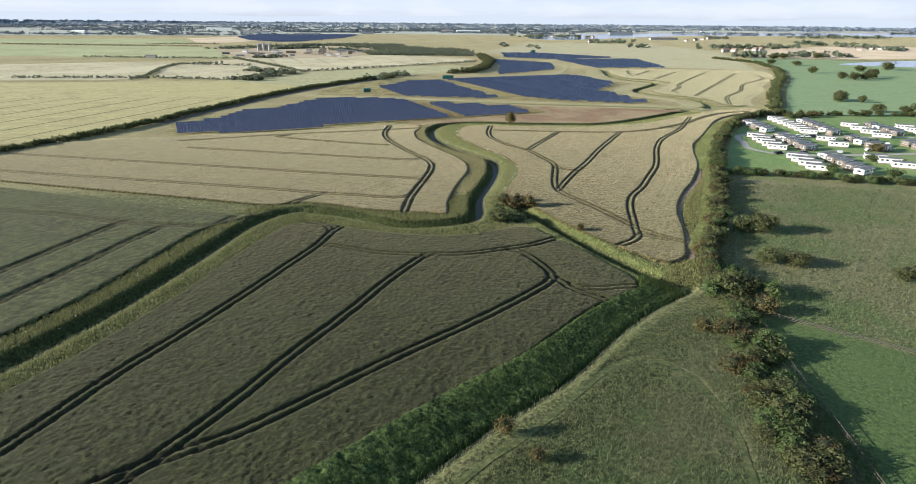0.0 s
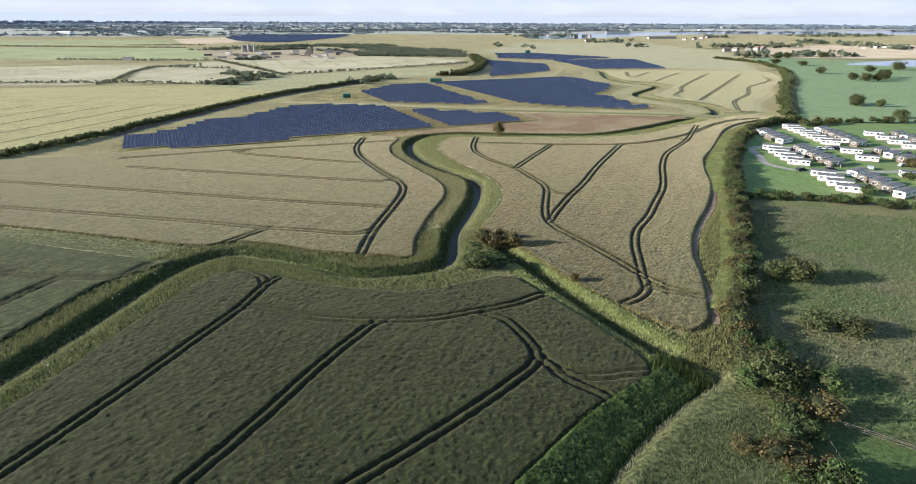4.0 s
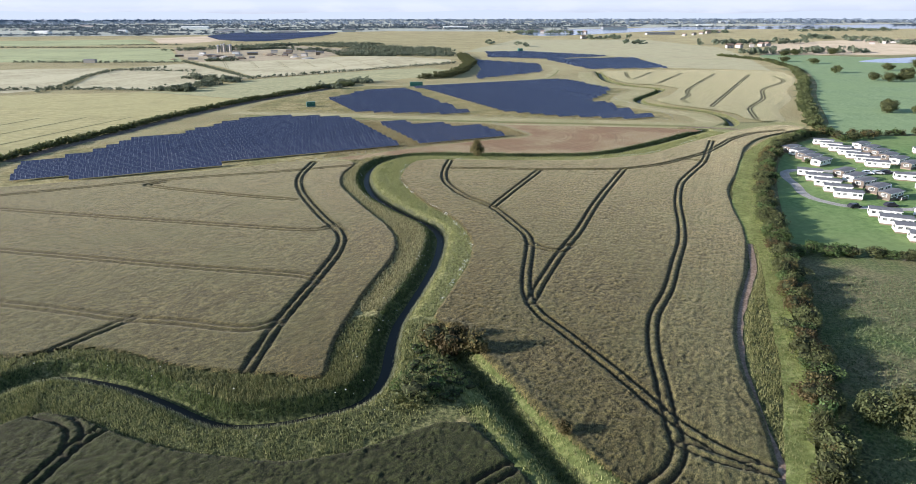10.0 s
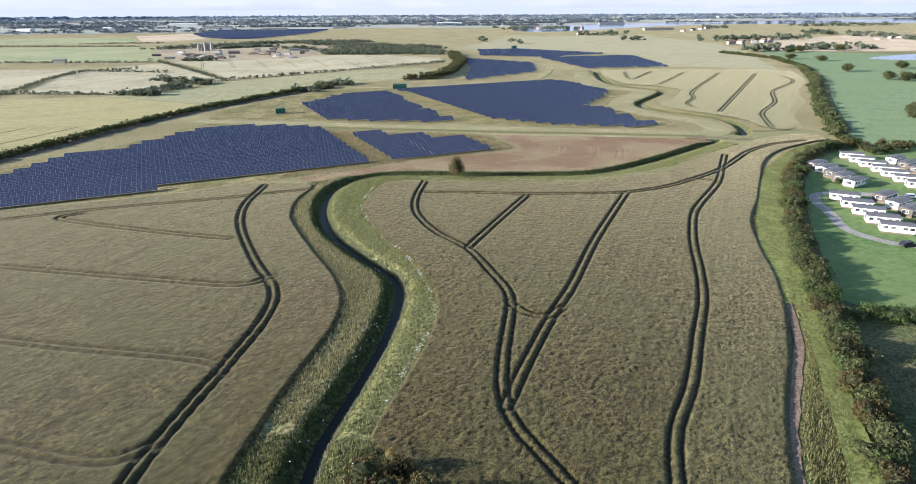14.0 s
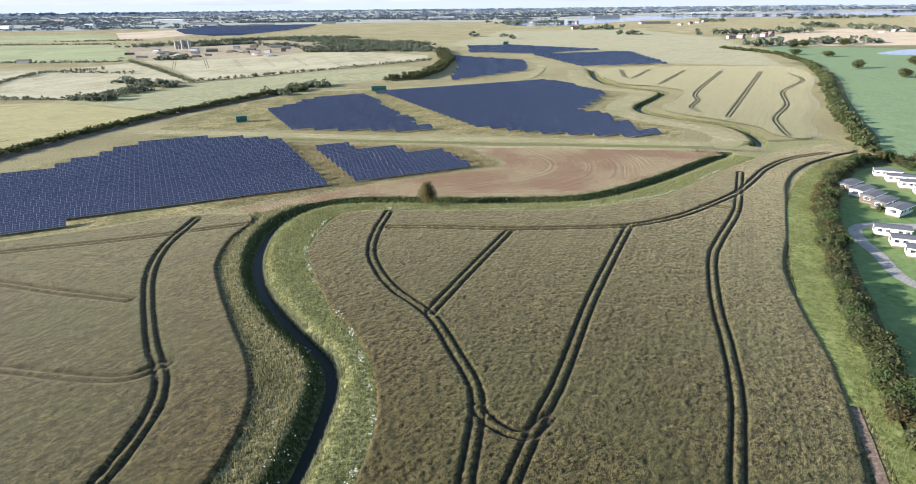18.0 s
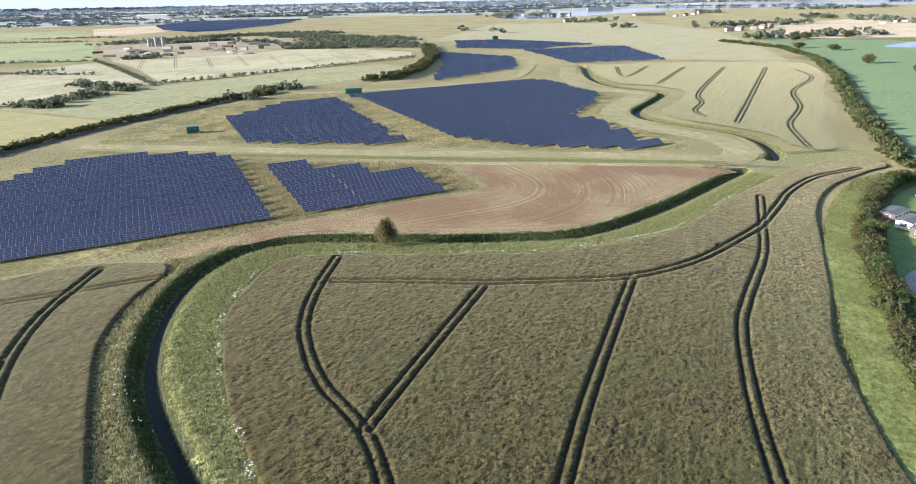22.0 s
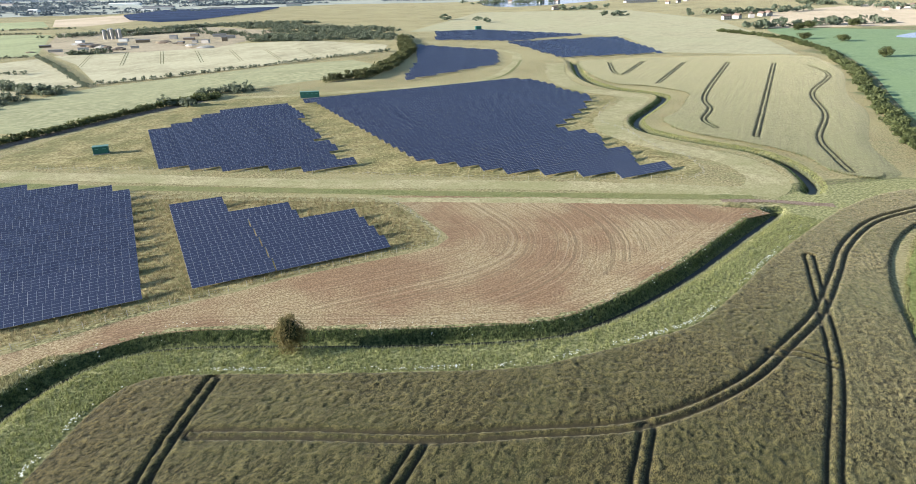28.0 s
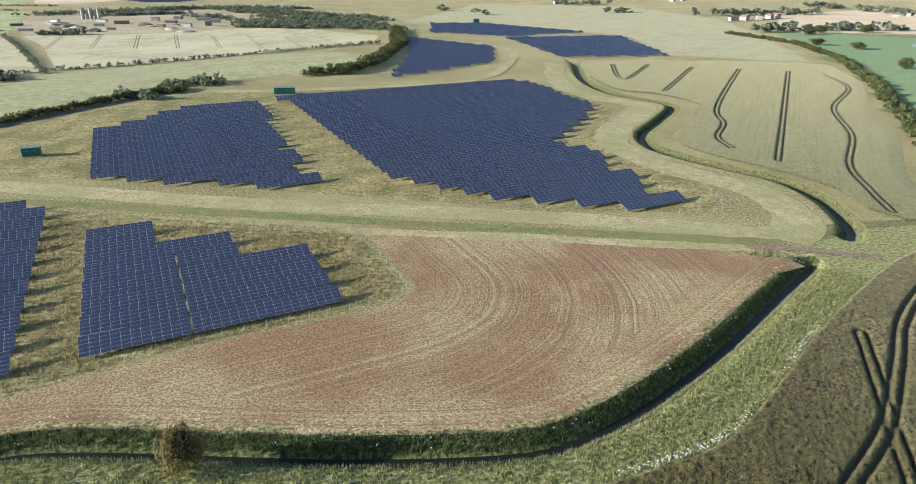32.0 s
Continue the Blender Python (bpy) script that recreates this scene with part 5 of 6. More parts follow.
for x, y, r, h in ((400, 734, 6, 8), (394, 664, 6, 8), (400, 652, 6, 9), (412, 653, 6, 9), (430, 670, 6, 8), (441, 688, 7, 10), (290, 481, 6, 8), (284, 474, 5, 7), (300, 470, 4, 6), (521, 788, 9, 11), (553, 1010, 9, 10), (279, 418, 5, 6), (295, 412, 5, 6), (310, 420, 6, 7), (325, 426, 6, 7), (345, 440, 7, 8),
                   (495, 1002, 8, 9), (470, 980, 8, 8), (362, 446, 6, 7), (470, 760, 7, 8), (480, 600, 8, 9), (500, 620, 8, 9), (440, 520, 7, 8), (530, 560, 9, 9), (560, 700, 9, 10), (420, 880, 7, 7), (440, 850, 7, 7)):
    big_tree(x, y, r, h)

# ---- fences, posts and cabins ----
def post_fence(name, line, spacing, h, mat, label, wires=(0.5, 1.0)):
    t = new(name)
    tagged(t, label, "fence")
    pts = smooth(line, 1.0)
    d = np.r_[0, np.cumsum(np.linalg.norm(np.diff(pts, axis=0), axis=1))]
    bm = bmesh.new()
    box(bm, (0.09, 0.09, h + 0.3), (0, 0, h / 2 - 0.15))
    me = bpy.data.meshes.new("post")
    bm.to_mesh(me)
    bm.free()
    me.materials.append(M[mat])
    sites = []
    for s in np.arange(0, d[-1], spacing):
        x, y = float(np.interp(s, d, pts[:, 0])), float(np.interp(s, d, pts[:, 1]))
        o = new("post", me)
        o.parent = t
        o.location = (x, y, ground_at(x, y))
        sites.append((x, y, ground_at(x, y)))
    rad = 0.05 if "timber" in mat else 0.012
    bm = bmesh.new()
    bmesh.ops.create_cone(bm, cap_ends=True, segments=5, radius1=rad, radius2=rad, depth=1.0)
    span = bpy.data.meshes.new("rail" if "timber" in mat else "wire")
    bm.to_mesh(span)
    bm.free()
    span.materials.append(M[mat] if "timber" in mat else M["steel"])
    for z in wires:
        for a, b in zip(sites[:-1], sites[1:]):
            va, vb = Vector(a) + Vector((0, 0, z)), Vector(b) + Vector((0, 0, z))
            dd = vb - va
            o = new(span.name.split(".")[0], span)
            o.parent = t
            o.matrix_local = Matrix.Translation((va + vb) / 2) @ dd.to_track_quat("Z", "Y").to_matrix().to_4x4() @ Matrix.Diagonal((1, 1, dd.length, 1))
    return t


M["pale_post"] = plain("pale_timber_post", (0.34, 0.31, 0.26), 0.8)
post_fence("wire_fence", [(-60, 336), (-40, 347), (-27, 356.5), (-11, 367.5), (9, 378.5), (21, 385.5), (33, 390.5), (46, 396.5), (52, 400), (55, 404), (51, 414), (44, 429), (38, 437)], 4.0, 1.5, "pale_post", "low wire fence with pale posts round the solar farm")
post_fence("wire_fence", [(-92, 484), (-17, 473), (65, 456), (103, 450), (137, 448), (145, 455), (146, 474), (140, 490), (137, 516), (131, 541), (148, 583)], 5.0, 1.5, "pale_post", "wire fence with pale posts along the mown strip")
post_fence("timber_fence", [(61, 108), (64.7, 105.7), (74, 98.6), (84, 90.8), (98, 80)], 2.4, 1.1, "old_timber", "weathered dark timber rail fence across the meadow", (0.35, 0.7, 1.0))
post_fence("timber_fence", [(60.5, 104), (59, 93), (57.6, 82), (57, 74), (56.2, 65.5), (54.5, 50)], 2.6, 1.1, "old_timber", "weathered timber fence beside the shrubs", (0.5, 1.0))


def cabin(x, y, length, width, h, angle, label):
    t = new("substation_cabin")
    tagged(t, label, "cabin")
    t.matrix_world = Matrix.Translation((x, y, 0)) @ Matrix.Rotation(angle, 4, "Z")
    one_box("plinth", (length + 0.4, width + 0.4, 0.4), (0, 0, 0.1), "tarmac", t)
    one_box("wall", (length, width, h), (0, 0, 0.3 + h / 2), "green_box", t, bevel=0.04)
    one_box("roof", (length + 0.3, width + 0.3, 0.16), (0, 0, 0.38 + h), "green_roof", t, "paler green flat roof", 0.03)
    n = max(2, int(length / 2.2))
    for i in range(n):
        dx = -length / 2 + (i + 0.5) * length / n
        dr = one_box("door", (length / n * 0.75, 0.06, h * 0.85), (dx, -width / 2 - 0.02, 0.3 + h * 0.45), "green_box", t)
        one_box("vent", (length / n * 0.5, 0.05, 0.4), (dx, -width / 2 - 0.06, 0.3 + h * 0.7), "green_roof", dr)


M["green_roof"] = plain("pale_green_roof", (0.07, 0.19, 0.16), 0.5)
cabin(-15, 622, 10.5, 3.0, 3.2, math.radians(6), "dark green steel substation cabin beside the solar arrays")
cabin(-78, 505, 5.5, 3.0, 2.8, math.radians(20), "green steel transformer cabin in dry grass")
cabin(118, 1090, 7, 4, 4.0, 0.3, "dark cabin at the edge of the far solar array")
post_fence("utility_pole", [(158, 227), (158, 228)], 3.0, 8.0, "timber", "tall timber pole behind the lodges", ())

# ---- middle distance ----
M["field_plain"] = field_material("pale_green_plain", (0.225, 0.22, 0.13), (0.325, 0.31, 0.195), 0.7, 0.25, (0.25, 0.26, 0.15))
M["pasture"] = field_material("rough_pasture", (0.17, 0.19, 0.09), (0.32, 0.32, 0.175), 1.0, 0.3, (0.24, 0.255, 0.13))
patch("field_west", [(-230, 240), (-200, 300), (-181, 345), (-175, 385), (-166, 418), (-156, 464), (-140, 518), (-135, 540), (-225, 585), (-300, 570), (-520, 520), (-700, 300), (-420, 150)], M["field_olive"], "olive-green crop with long faint drill lines", "field", 0.05, 12.0, False)
patch("field_hay", [(-300, 888), (-243, 816), (-171, 698), (-142, 717), (-59, 795), (-30, 828), (12, 860), (13, 923), (-82, 999), (-184, 963), (-289, 904)], M["field_pale"], "pale hay field with mowing lines", "field", 0.05, 12.0, False)
patch("field_hay_west", [(-447, 793), (-361, 802), (-340, 704), (-310, 600), (-330, 580), (-480, 570), (-640, 690)], M["field_pale"], "pale cut field beyond the hedges", "field", 0.05, 12.0, False)
patch("pasture_west", [(-228, 588), (-137, 545), (-112, 590), (-85, 640), (-20, 692), (8, 703), (22, 750), (-10, 800), (-60, 778), (-165, 682), (-192, 600)], M["pasture"], "rough yellow-green pasture", "pasture", 0.05, 12.0, False)
patch("field_hay_mid", [(-350, 786), (-304, 869), (-172, 690), (-202, 674), (-200, 600), (-296, 608), (-330, 700)], M["field_pale"], "pale dry pasture between hedges", "field", 0.06, 12.0, False)
patch("field_green_west", [(-506, 886), (-900, 900), (-1100, 1150), (-707, 1184), (-491, 1184), (-450, 1166), (-318, 892)], M["field_green"], "grey-green crop field", "field", 0.05, 12.0, False)
patch("field_green_far", [(-1200, 1380), (-654, 1520), (-552, 1349), (-616, 1277), (-1100, 1240)], M["field_green"], "pale green far field", "field", 0.05, 12.0, False)
patch("field_pale_far", [(-661, 1575), (-574, 1722), (-460, 1477), (-490, 1344), (-546, 1349)], M["field_pink"], "pale cut far field", "field", 0.05, 12.0, False)
patch("works_yard", [(-455, 1195), (-276, 1269), (-135, 1143), (-150, 1005), (-164, 932), (-225, 912), (-290, 884), (-350, 962)], M["field_brown"], "rough brown yard of a treatment works", "yard", 0.05, 12.0, False)
patch("field_east", [(450, 1010), (610, 1310), (900, 1500), (1300, 1300), (1200, 950), (760, 1040), (630, 1000), (498, 1010)], M["field_pink"], "pinkish bare field in the distance", "field", 0.06, 12.0, False)
patch("field_north_plain", [(30, 1080), (150, 1500), (420, 1480), (460, 1180), (420, 1000), (348, 760), (250, 800), (262, 940), (230, 990), (130, 1075)], M["field_plain"], "wide pale green plain behind the solar farm", "field", 0.05, 12.0, False)
M["lake_water"], _nt, _p = material("lake_water", 0.12, 0, 0.5)
_p.inputs["Base Color"].default_value = (0.10, 0.15, 0.20, 1)
patch("lake", [(512, 880), (600, 940), (760, 1000), (900, 1000), (880, 880), (740, 815), (620, 830), (550, 855)], M["lake_water"], "pale blue lake beyond the golf course", "lake", 0.09, 8.0)
patch("inlet", [(229, 2010), (670, 2420), (1891, 2950), (2900, 3300), (2900, 2600), (1512, 2260), (788, 2170), (261, 1700)], M["lake_water"], "pale tidal inlet near the horizon", "water", 0.09, 30.0)
# far leaves lightened: some distance haze is mixed into their colour
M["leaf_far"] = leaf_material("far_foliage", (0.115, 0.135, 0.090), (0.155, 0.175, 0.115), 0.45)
far_hedge("field_hedges", [([(-307, 584), (-315, 637), (-338, 719), (-341, 775), (-300, 800)], 1.5), ([(-420, 590), (-296, 603), (-229, 597), (-203, 613), (-203, 652), (-183, 687)], 1.5), ([(-520, 884), (-415, 879), (-321, 882)], 1.5), ([(-328, 775), (-251, 759)], 2.0),
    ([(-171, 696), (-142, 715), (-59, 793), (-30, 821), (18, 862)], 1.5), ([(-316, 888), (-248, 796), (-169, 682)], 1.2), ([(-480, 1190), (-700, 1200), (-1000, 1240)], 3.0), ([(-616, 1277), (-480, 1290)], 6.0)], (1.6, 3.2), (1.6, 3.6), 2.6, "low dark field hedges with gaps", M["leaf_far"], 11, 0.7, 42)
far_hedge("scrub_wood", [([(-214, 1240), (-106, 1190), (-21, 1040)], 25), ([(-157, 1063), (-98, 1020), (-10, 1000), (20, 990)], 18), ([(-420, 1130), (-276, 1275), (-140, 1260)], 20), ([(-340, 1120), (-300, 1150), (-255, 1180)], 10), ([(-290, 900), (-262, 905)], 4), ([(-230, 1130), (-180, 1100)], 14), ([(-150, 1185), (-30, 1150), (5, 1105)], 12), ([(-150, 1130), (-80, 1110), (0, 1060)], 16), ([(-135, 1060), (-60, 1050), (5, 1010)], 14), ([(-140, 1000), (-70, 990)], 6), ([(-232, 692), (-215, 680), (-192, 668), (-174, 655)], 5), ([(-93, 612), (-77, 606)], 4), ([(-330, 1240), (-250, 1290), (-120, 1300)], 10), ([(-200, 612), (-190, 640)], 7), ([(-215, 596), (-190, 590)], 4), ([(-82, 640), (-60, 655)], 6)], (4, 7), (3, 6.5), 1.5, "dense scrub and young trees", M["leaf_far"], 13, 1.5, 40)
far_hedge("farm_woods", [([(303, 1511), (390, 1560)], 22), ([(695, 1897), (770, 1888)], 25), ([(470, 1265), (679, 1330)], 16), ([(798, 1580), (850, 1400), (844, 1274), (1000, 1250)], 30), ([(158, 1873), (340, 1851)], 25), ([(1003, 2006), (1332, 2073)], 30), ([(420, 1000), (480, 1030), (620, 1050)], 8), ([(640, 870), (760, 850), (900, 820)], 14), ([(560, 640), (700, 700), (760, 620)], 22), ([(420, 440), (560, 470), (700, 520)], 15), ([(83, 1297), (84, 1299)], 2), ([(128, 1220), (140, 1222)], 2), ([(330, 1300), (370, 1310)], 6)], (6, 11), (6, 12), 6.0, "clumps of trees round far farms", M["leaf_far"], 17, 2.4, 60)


def house(x, y, a, s=1.0):
    t = copy_thing(house_proto, Matrix.Translation((x, y, 0)) @ Matrix.Rotation(a, 4, "Z") @ Matrix.Scale(s, 4))
    return t


house_proto = tagged(new("farmhouse"), "small far farmhouse with a tiled roof", "house", "far houses")
M["tile_roof"] = plain("red_brown_tiles", (0.20, 0.14, 0.11), 0.85)
M["render_wall"] = plain("pale_render", (0.34, 0.32, 0.30), 0.85)
one_box("wall", (12, 7, 5), (0, 0, 2.5), "render_wall", house_proto)
gable("roof", 12, 7, 5.0, 2.6, 0.3, "tile_roof", house_proto)
one_box("chimney", (0.9, 0.6, 2.0), (4, 0, 7.6), "tile_roof", house_proto)
for wx in (-4, -1.3, 1.3, 4):
    for wz in (1.5, 3.8):
        one_box("window", (1.1, 0.1, 1.2), (wx, -3.52, wz), "glass", house_proto)
house_proto.matrix_world = Matrix.Translation((300, 1530, 0)) @ Matrix.Rotation(0.3, 4, "Z")
for x, y in ((470, 1165), (492, 1180), (520, 1195), (545, 1215), (560, 1225), (340, 1560), (200, 1950), (225, 1930), (260, 1910), (300, 1880), (330, 1860), (365, 1850), (570, 1675), (610, 1720), (650, 1780), (690, 1840), (735, 1885), (780, 1285), (820, 1310), (850, 1330), (880, 1360), (915, 1377)):
    house(x, y, rng.uniform(0, 3), rng.uniform(0.7, 1.05))


def silo(x, y, r, h):
    t = tagged(new("storage_silo"), "tall pale steel silo at the treatment works", "silo", "silos of the works")
    t.location = (x, y, 0)
    bm = bmesh.new()
    bmesh.ops.create_cone(bm, cap_ends=True, segments=20, radius1=r, radius2=r, depth=h, matrix=Matrix.Translation((0, 0, h / 2)))
    part("tank", bm, "render_wall", t)
    bm = bmesh.new()
    bmesh.ops.create_cone(bm, cap_ends=True, segments=20, radius1=r + 0.2, radius2=0.4, depth=1.2, matrix=Matrix.Translation((0, 0, h + 0.6)))
    part("cap", bm, "steel", t)


for i in range(5):
    silo(-338 + i * 4.6, 1076 + (i % 2) * 3, 2.0, 10 + (i % 3))


def shed(x, y, l, w, h, a, mat, label="low far industrial shed", name="shed", group="sheds of the works"):
    t = tagged(new(name), label, "shed", group)
    t.matrix_world = Matrix.Translation((x, y, 0)) @ Matrix.Rotation(a, 4, "Z")
    one_box("wall", (l, w, h), (0, 0, h / 2), mat, t)
    gable("roof", l, w, h, w * 0.12, 0.3, "roof" if mat != "white" else "white", t)


for x, y, l, w, h in ((-300, 1040, 18, 8, 4), (-270, 1020, 24, 9, 4), (-250, 1060, 14, 8, 5), (-225, 1040, 20, 8, 3), (-200, 1075, 26, 10, 4), (-315, 985, 22, 8, 3), (-280, 990, 16, 7, 3), (-235, 1090, 16, 8, 4), (-180, 1050, 18, 9, 4), (-345, 1030, 14, 8, 4), (-425, 880, 22, 10, 5), (-215, 985, 12, 6, 4), (-205, 1000, 9, 5, 3), (-190, 990, 14, 6, 5), (-320, 930, 20, 6, 3), (-300, 945, 16, 6, 3), (-275, 935, 24, 6, 3), (-250, 950, 12, 6, 3), (-360, 985, 18, 7, 3), (-175, 1010, 10, 8, 6)):
    shed(x, y, l * 0.6, w * 0.6, h * 0.75, rng.uniform(-0.3, 0.3), rng.choice(("render_wall", "timber", "clad", "steel")))



def spoil_heap(x, y, r, h, mat):
    """A low uneven mound of tipped earth or rubble."""
    t = tagged(new("spoil_heap"), "low heap of tipped earth at the treatment works", "heap", "heaps of the works")
    t.location = (x, y, 0)
    bm = bmesh.new()
    bmesh.ops.create_icosphere(bm, subdivisions=2, radius=1.0)
    hr = random.Random(int(x * 7 + y))
    for v in bm.verts:
        k = 1 + hr.uniform(-0.18, 0.18)
        v.co = Vector((v.co.x * r * k, v.co.y * r * 0.7 * k, max(-0.2, v.co.z) * h * k))
    part("mound", bm, mat, t)


for k in range(16):
    spoil_heap(-345 + (k * 53) % 180, 930 + (k * 37) % 90, 5 + k % 4 * 2, 1.6 + k % 3 * 0.7, ("field_brown", "gravel", "dark_soil")[k % 3])

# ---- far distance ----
# plain and woods tinted blue-grey, the distance haze put into their colours
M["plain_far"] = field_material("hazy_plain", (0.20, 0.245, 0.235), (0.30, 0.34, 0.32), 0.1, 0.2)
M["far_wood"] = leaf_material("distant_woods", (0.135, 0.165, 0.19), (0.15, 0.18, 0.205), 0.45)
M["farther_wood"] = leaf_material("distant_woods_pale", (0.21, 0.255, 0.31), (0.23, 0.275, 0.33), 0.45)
far_rows = []
for k in range(34):
    yy = 1400 + k * 14
    x0, x1 = float(np.interp(yy, (1400, 1480, 1650, 1870), (-400, -480, -565, -560))), float(np.interp(yy, (1400, 1640, 1870), (-350, -300, -300)))
    far_rows.append([(x0, yy, 1), (x1, yy + 30, 1), (x1 - 1, yy + 36, 3.2), (x0 - 1, yy + 6, 3.2)])
tagged(new("far_solar_array", mesh_from("far_solar_array", np.array(far_rows).reshape(-1, 3), np.arange(len(far_rows) * 4).reshape(-1, 4), M["cells"])), "dark blue solar farm in the far distance", "solar panels", kind="stuff")
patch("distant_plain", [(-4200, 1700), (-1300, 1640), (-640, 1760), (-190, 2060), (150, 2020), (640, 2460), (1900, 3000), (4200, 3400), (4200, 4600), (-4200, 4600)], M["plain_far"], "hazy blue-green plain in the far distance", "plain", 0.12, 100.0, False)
fr = random.Random(9)
belts_near = [([(-2300, 2350), (-1400, 2420), (-500, 2380), (200, 2480), (700, 2560)], 45), ([(-2600, 2750), (-1200, 2680), (100, 2760), (1200, 3050), (2600, 3350)], 50), ([(-1500, 1760), (-1100, 1720), (-700, 1800)], 30)]
belts_far = [([(-3000, 3100), (0, 3150), (3000, 3600)], 60), ([(-3300, 3700), (0, 3800), (3300, 4000)], 80)]
for i in range(60):
    y = fr.uniform(1700, 2800)
    x = fr.uniform(-1.0, 1.0) * y * 0.85
    if -600 < x < 0 and y < 2050:
        continue
    if x > 150 and y < 2300:
        continue
    belts_near.append(([(x - fr.uniform(80, 260), y), (x + fr.uniform(80, 260), y + fr.uniform(-60, 60))], fr.uniform(12, 40)))
for i in range(26):
    x = (-1.0 + 2.0 * i / 25) * 2600
    belts_far.append(([(x - 160, 2950 + fr.uniform(-150, 250)), (x + 160, 2950 + fr.uniform(-150, 250))], 60))
    belts_far.append(([(x * 1.3 - 200, 3700 + fr.uniform(-250, 250)), (x * 1.3 + 200, 3700 + fr.uniform(-250, 250))], 90))
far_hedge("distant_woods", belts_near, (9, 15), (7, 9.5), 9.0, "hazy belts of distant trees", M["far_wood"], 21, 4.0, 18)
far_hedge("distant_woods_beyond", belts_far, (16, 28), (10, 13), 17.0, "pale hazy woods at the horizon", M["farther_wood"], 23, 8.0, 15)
for i in range(30):
    y = fr.uniform(1750, 3400)
    x = fr.uniform(-0.95, 0.5) * y * 0.9
    shed(x, y, fr.uniform(20, 90), fr.uniform(10, 22), fr.uniform(4, 7), fr.uniform(-0.2, 0.2), fr.choice(("white", "render_wall", "render_wall", "steel")), "pale long building in the far distance", "far_building", "far buildings")
# backdrop hills glow by themselves; their haze is put in as emission
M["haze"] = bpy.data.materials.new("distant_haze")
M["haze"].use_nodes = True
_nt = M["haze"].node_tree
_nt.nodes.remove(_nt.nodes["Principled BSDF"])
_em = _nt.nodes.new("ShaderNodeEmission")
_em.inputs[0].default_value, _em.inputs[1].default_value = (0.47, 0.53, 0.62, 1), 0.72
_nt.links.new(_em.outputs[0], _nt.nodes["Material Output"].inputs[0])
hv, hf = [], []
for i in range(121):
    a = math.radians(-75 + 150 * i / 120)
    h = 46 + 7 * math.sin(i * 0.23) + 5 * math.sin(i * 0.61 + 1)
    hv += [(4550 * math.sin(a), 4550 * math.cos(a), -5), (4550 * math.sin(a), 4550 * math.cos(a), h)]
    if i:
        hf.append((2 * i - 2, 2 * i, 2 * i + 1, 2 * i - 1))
tagged(new("backdrop", mesh_from("backdrop", hv, hf, M["haze"], True)), "glowing backdrop of low hazy blue hills along the horizon", "hills", kind="structure")
# pale sky over the horizon
M["sky_haze"] = bpy.data.materials.new("pale_sky")
M["sky_haze"].use_nodes = True
_nt = M["sky_haze"].node_tree
_nt.nodes.remove(_nt.nodes["Principled BSDF"])
_em = _nt.nodes.new("ShaderNodeEmission")
_pos = _nt.nodes.new("ShaderNodeSeparateXYZ")
_nt.links.new(_nt.nodes.new("ShaderNodeNewGeometry").outputs["Position"], _pos.inputs[0])
_mr = _nt.nodes.new("ShaderNodeMapRange")
_mr.inputs[1].default_value, _mr.inputs[2].default_value = 40, 500
_nt.links.new(_pos.outputs[2], _mr.inputs[0])
_cloud = ramp(_nt, tex_noise(_nt, 0.0022, 5, 0.6, (1, 1, 5)), [(0.45, (0, 0, 0)), (0.62, (0.5, 0.5, 0.5))])
_nt.links.new(mixcol(_nt, _cloud, ramp(_nt, _mr.outputs[0], [(0.0, (0.46, 0.50, 0.57)), (0.12, (0.53, 0.58, 0.68)), (1.0, (0.33, 0.46, 0.70))]), (0.60, 0.63, 0.69)), _em.inputs[0])
_em.inputs[1].default_value = 0.70
_nt.links.new(_em.outputs[0], _nt.nodes["Material Output"].inputs[0])
hv, hf = [], []
for i in range(61):
    a = math.radians(-75 + 150 * i / 60)
    for z in (-10, 60, 140, 300, 520):
        hv.append((4650 * math.sin(a), 4650 * math.cos(a), z))
    if i:
        hf += [(5 * i - 5 + j, 5 * i + j, 5 * i + j + 1, 5 * i - 4 + j) for j in range(4)]
tagged(new("sky_backdrop", mesh_from("sky_backdrop", hv, hf, M["sky_haze"], True)), "pale hazy sky above the horizon", "sky", kind="structure")


# ---- tall grass, reeds and flowers ----
def blades(name, P, h, w, mat, label, per=4, seed=1, lean=0.35, spread=0.25):
    """Tufts of upright blades at plan points P."""
    r = np.random.RandomState(seed)
    n = len(P) * per
    base = np.repeat(P, per, 0) + r.normal(size=(n, 2)) * spread
    z = ground_z(base[:, 0], base[:, 1]) - 0.05
    hh = r.uniform(h[0], h[1], n)
    a = r.uniform(0, math.tau, n)
    side = np.stack([np.cos(a), np.sin(a)], 1) * (w * r.uniform(0.6, 1.4, n))[:, None]
    tip = base + r.normal(size=(n, 2)) * (lean * hh)[:, None] * 0.6
    V = np.stack([np.c_[base - side, z], np.c_[base + side, z], np.c_[tip, z + hh]], 1).reshape(-1, 3)
    return tagged(new(name, mesh_from(name, V, np.arange(n * 3).reshape(-1, 3), mat)), label, "grass", kind="stuff")


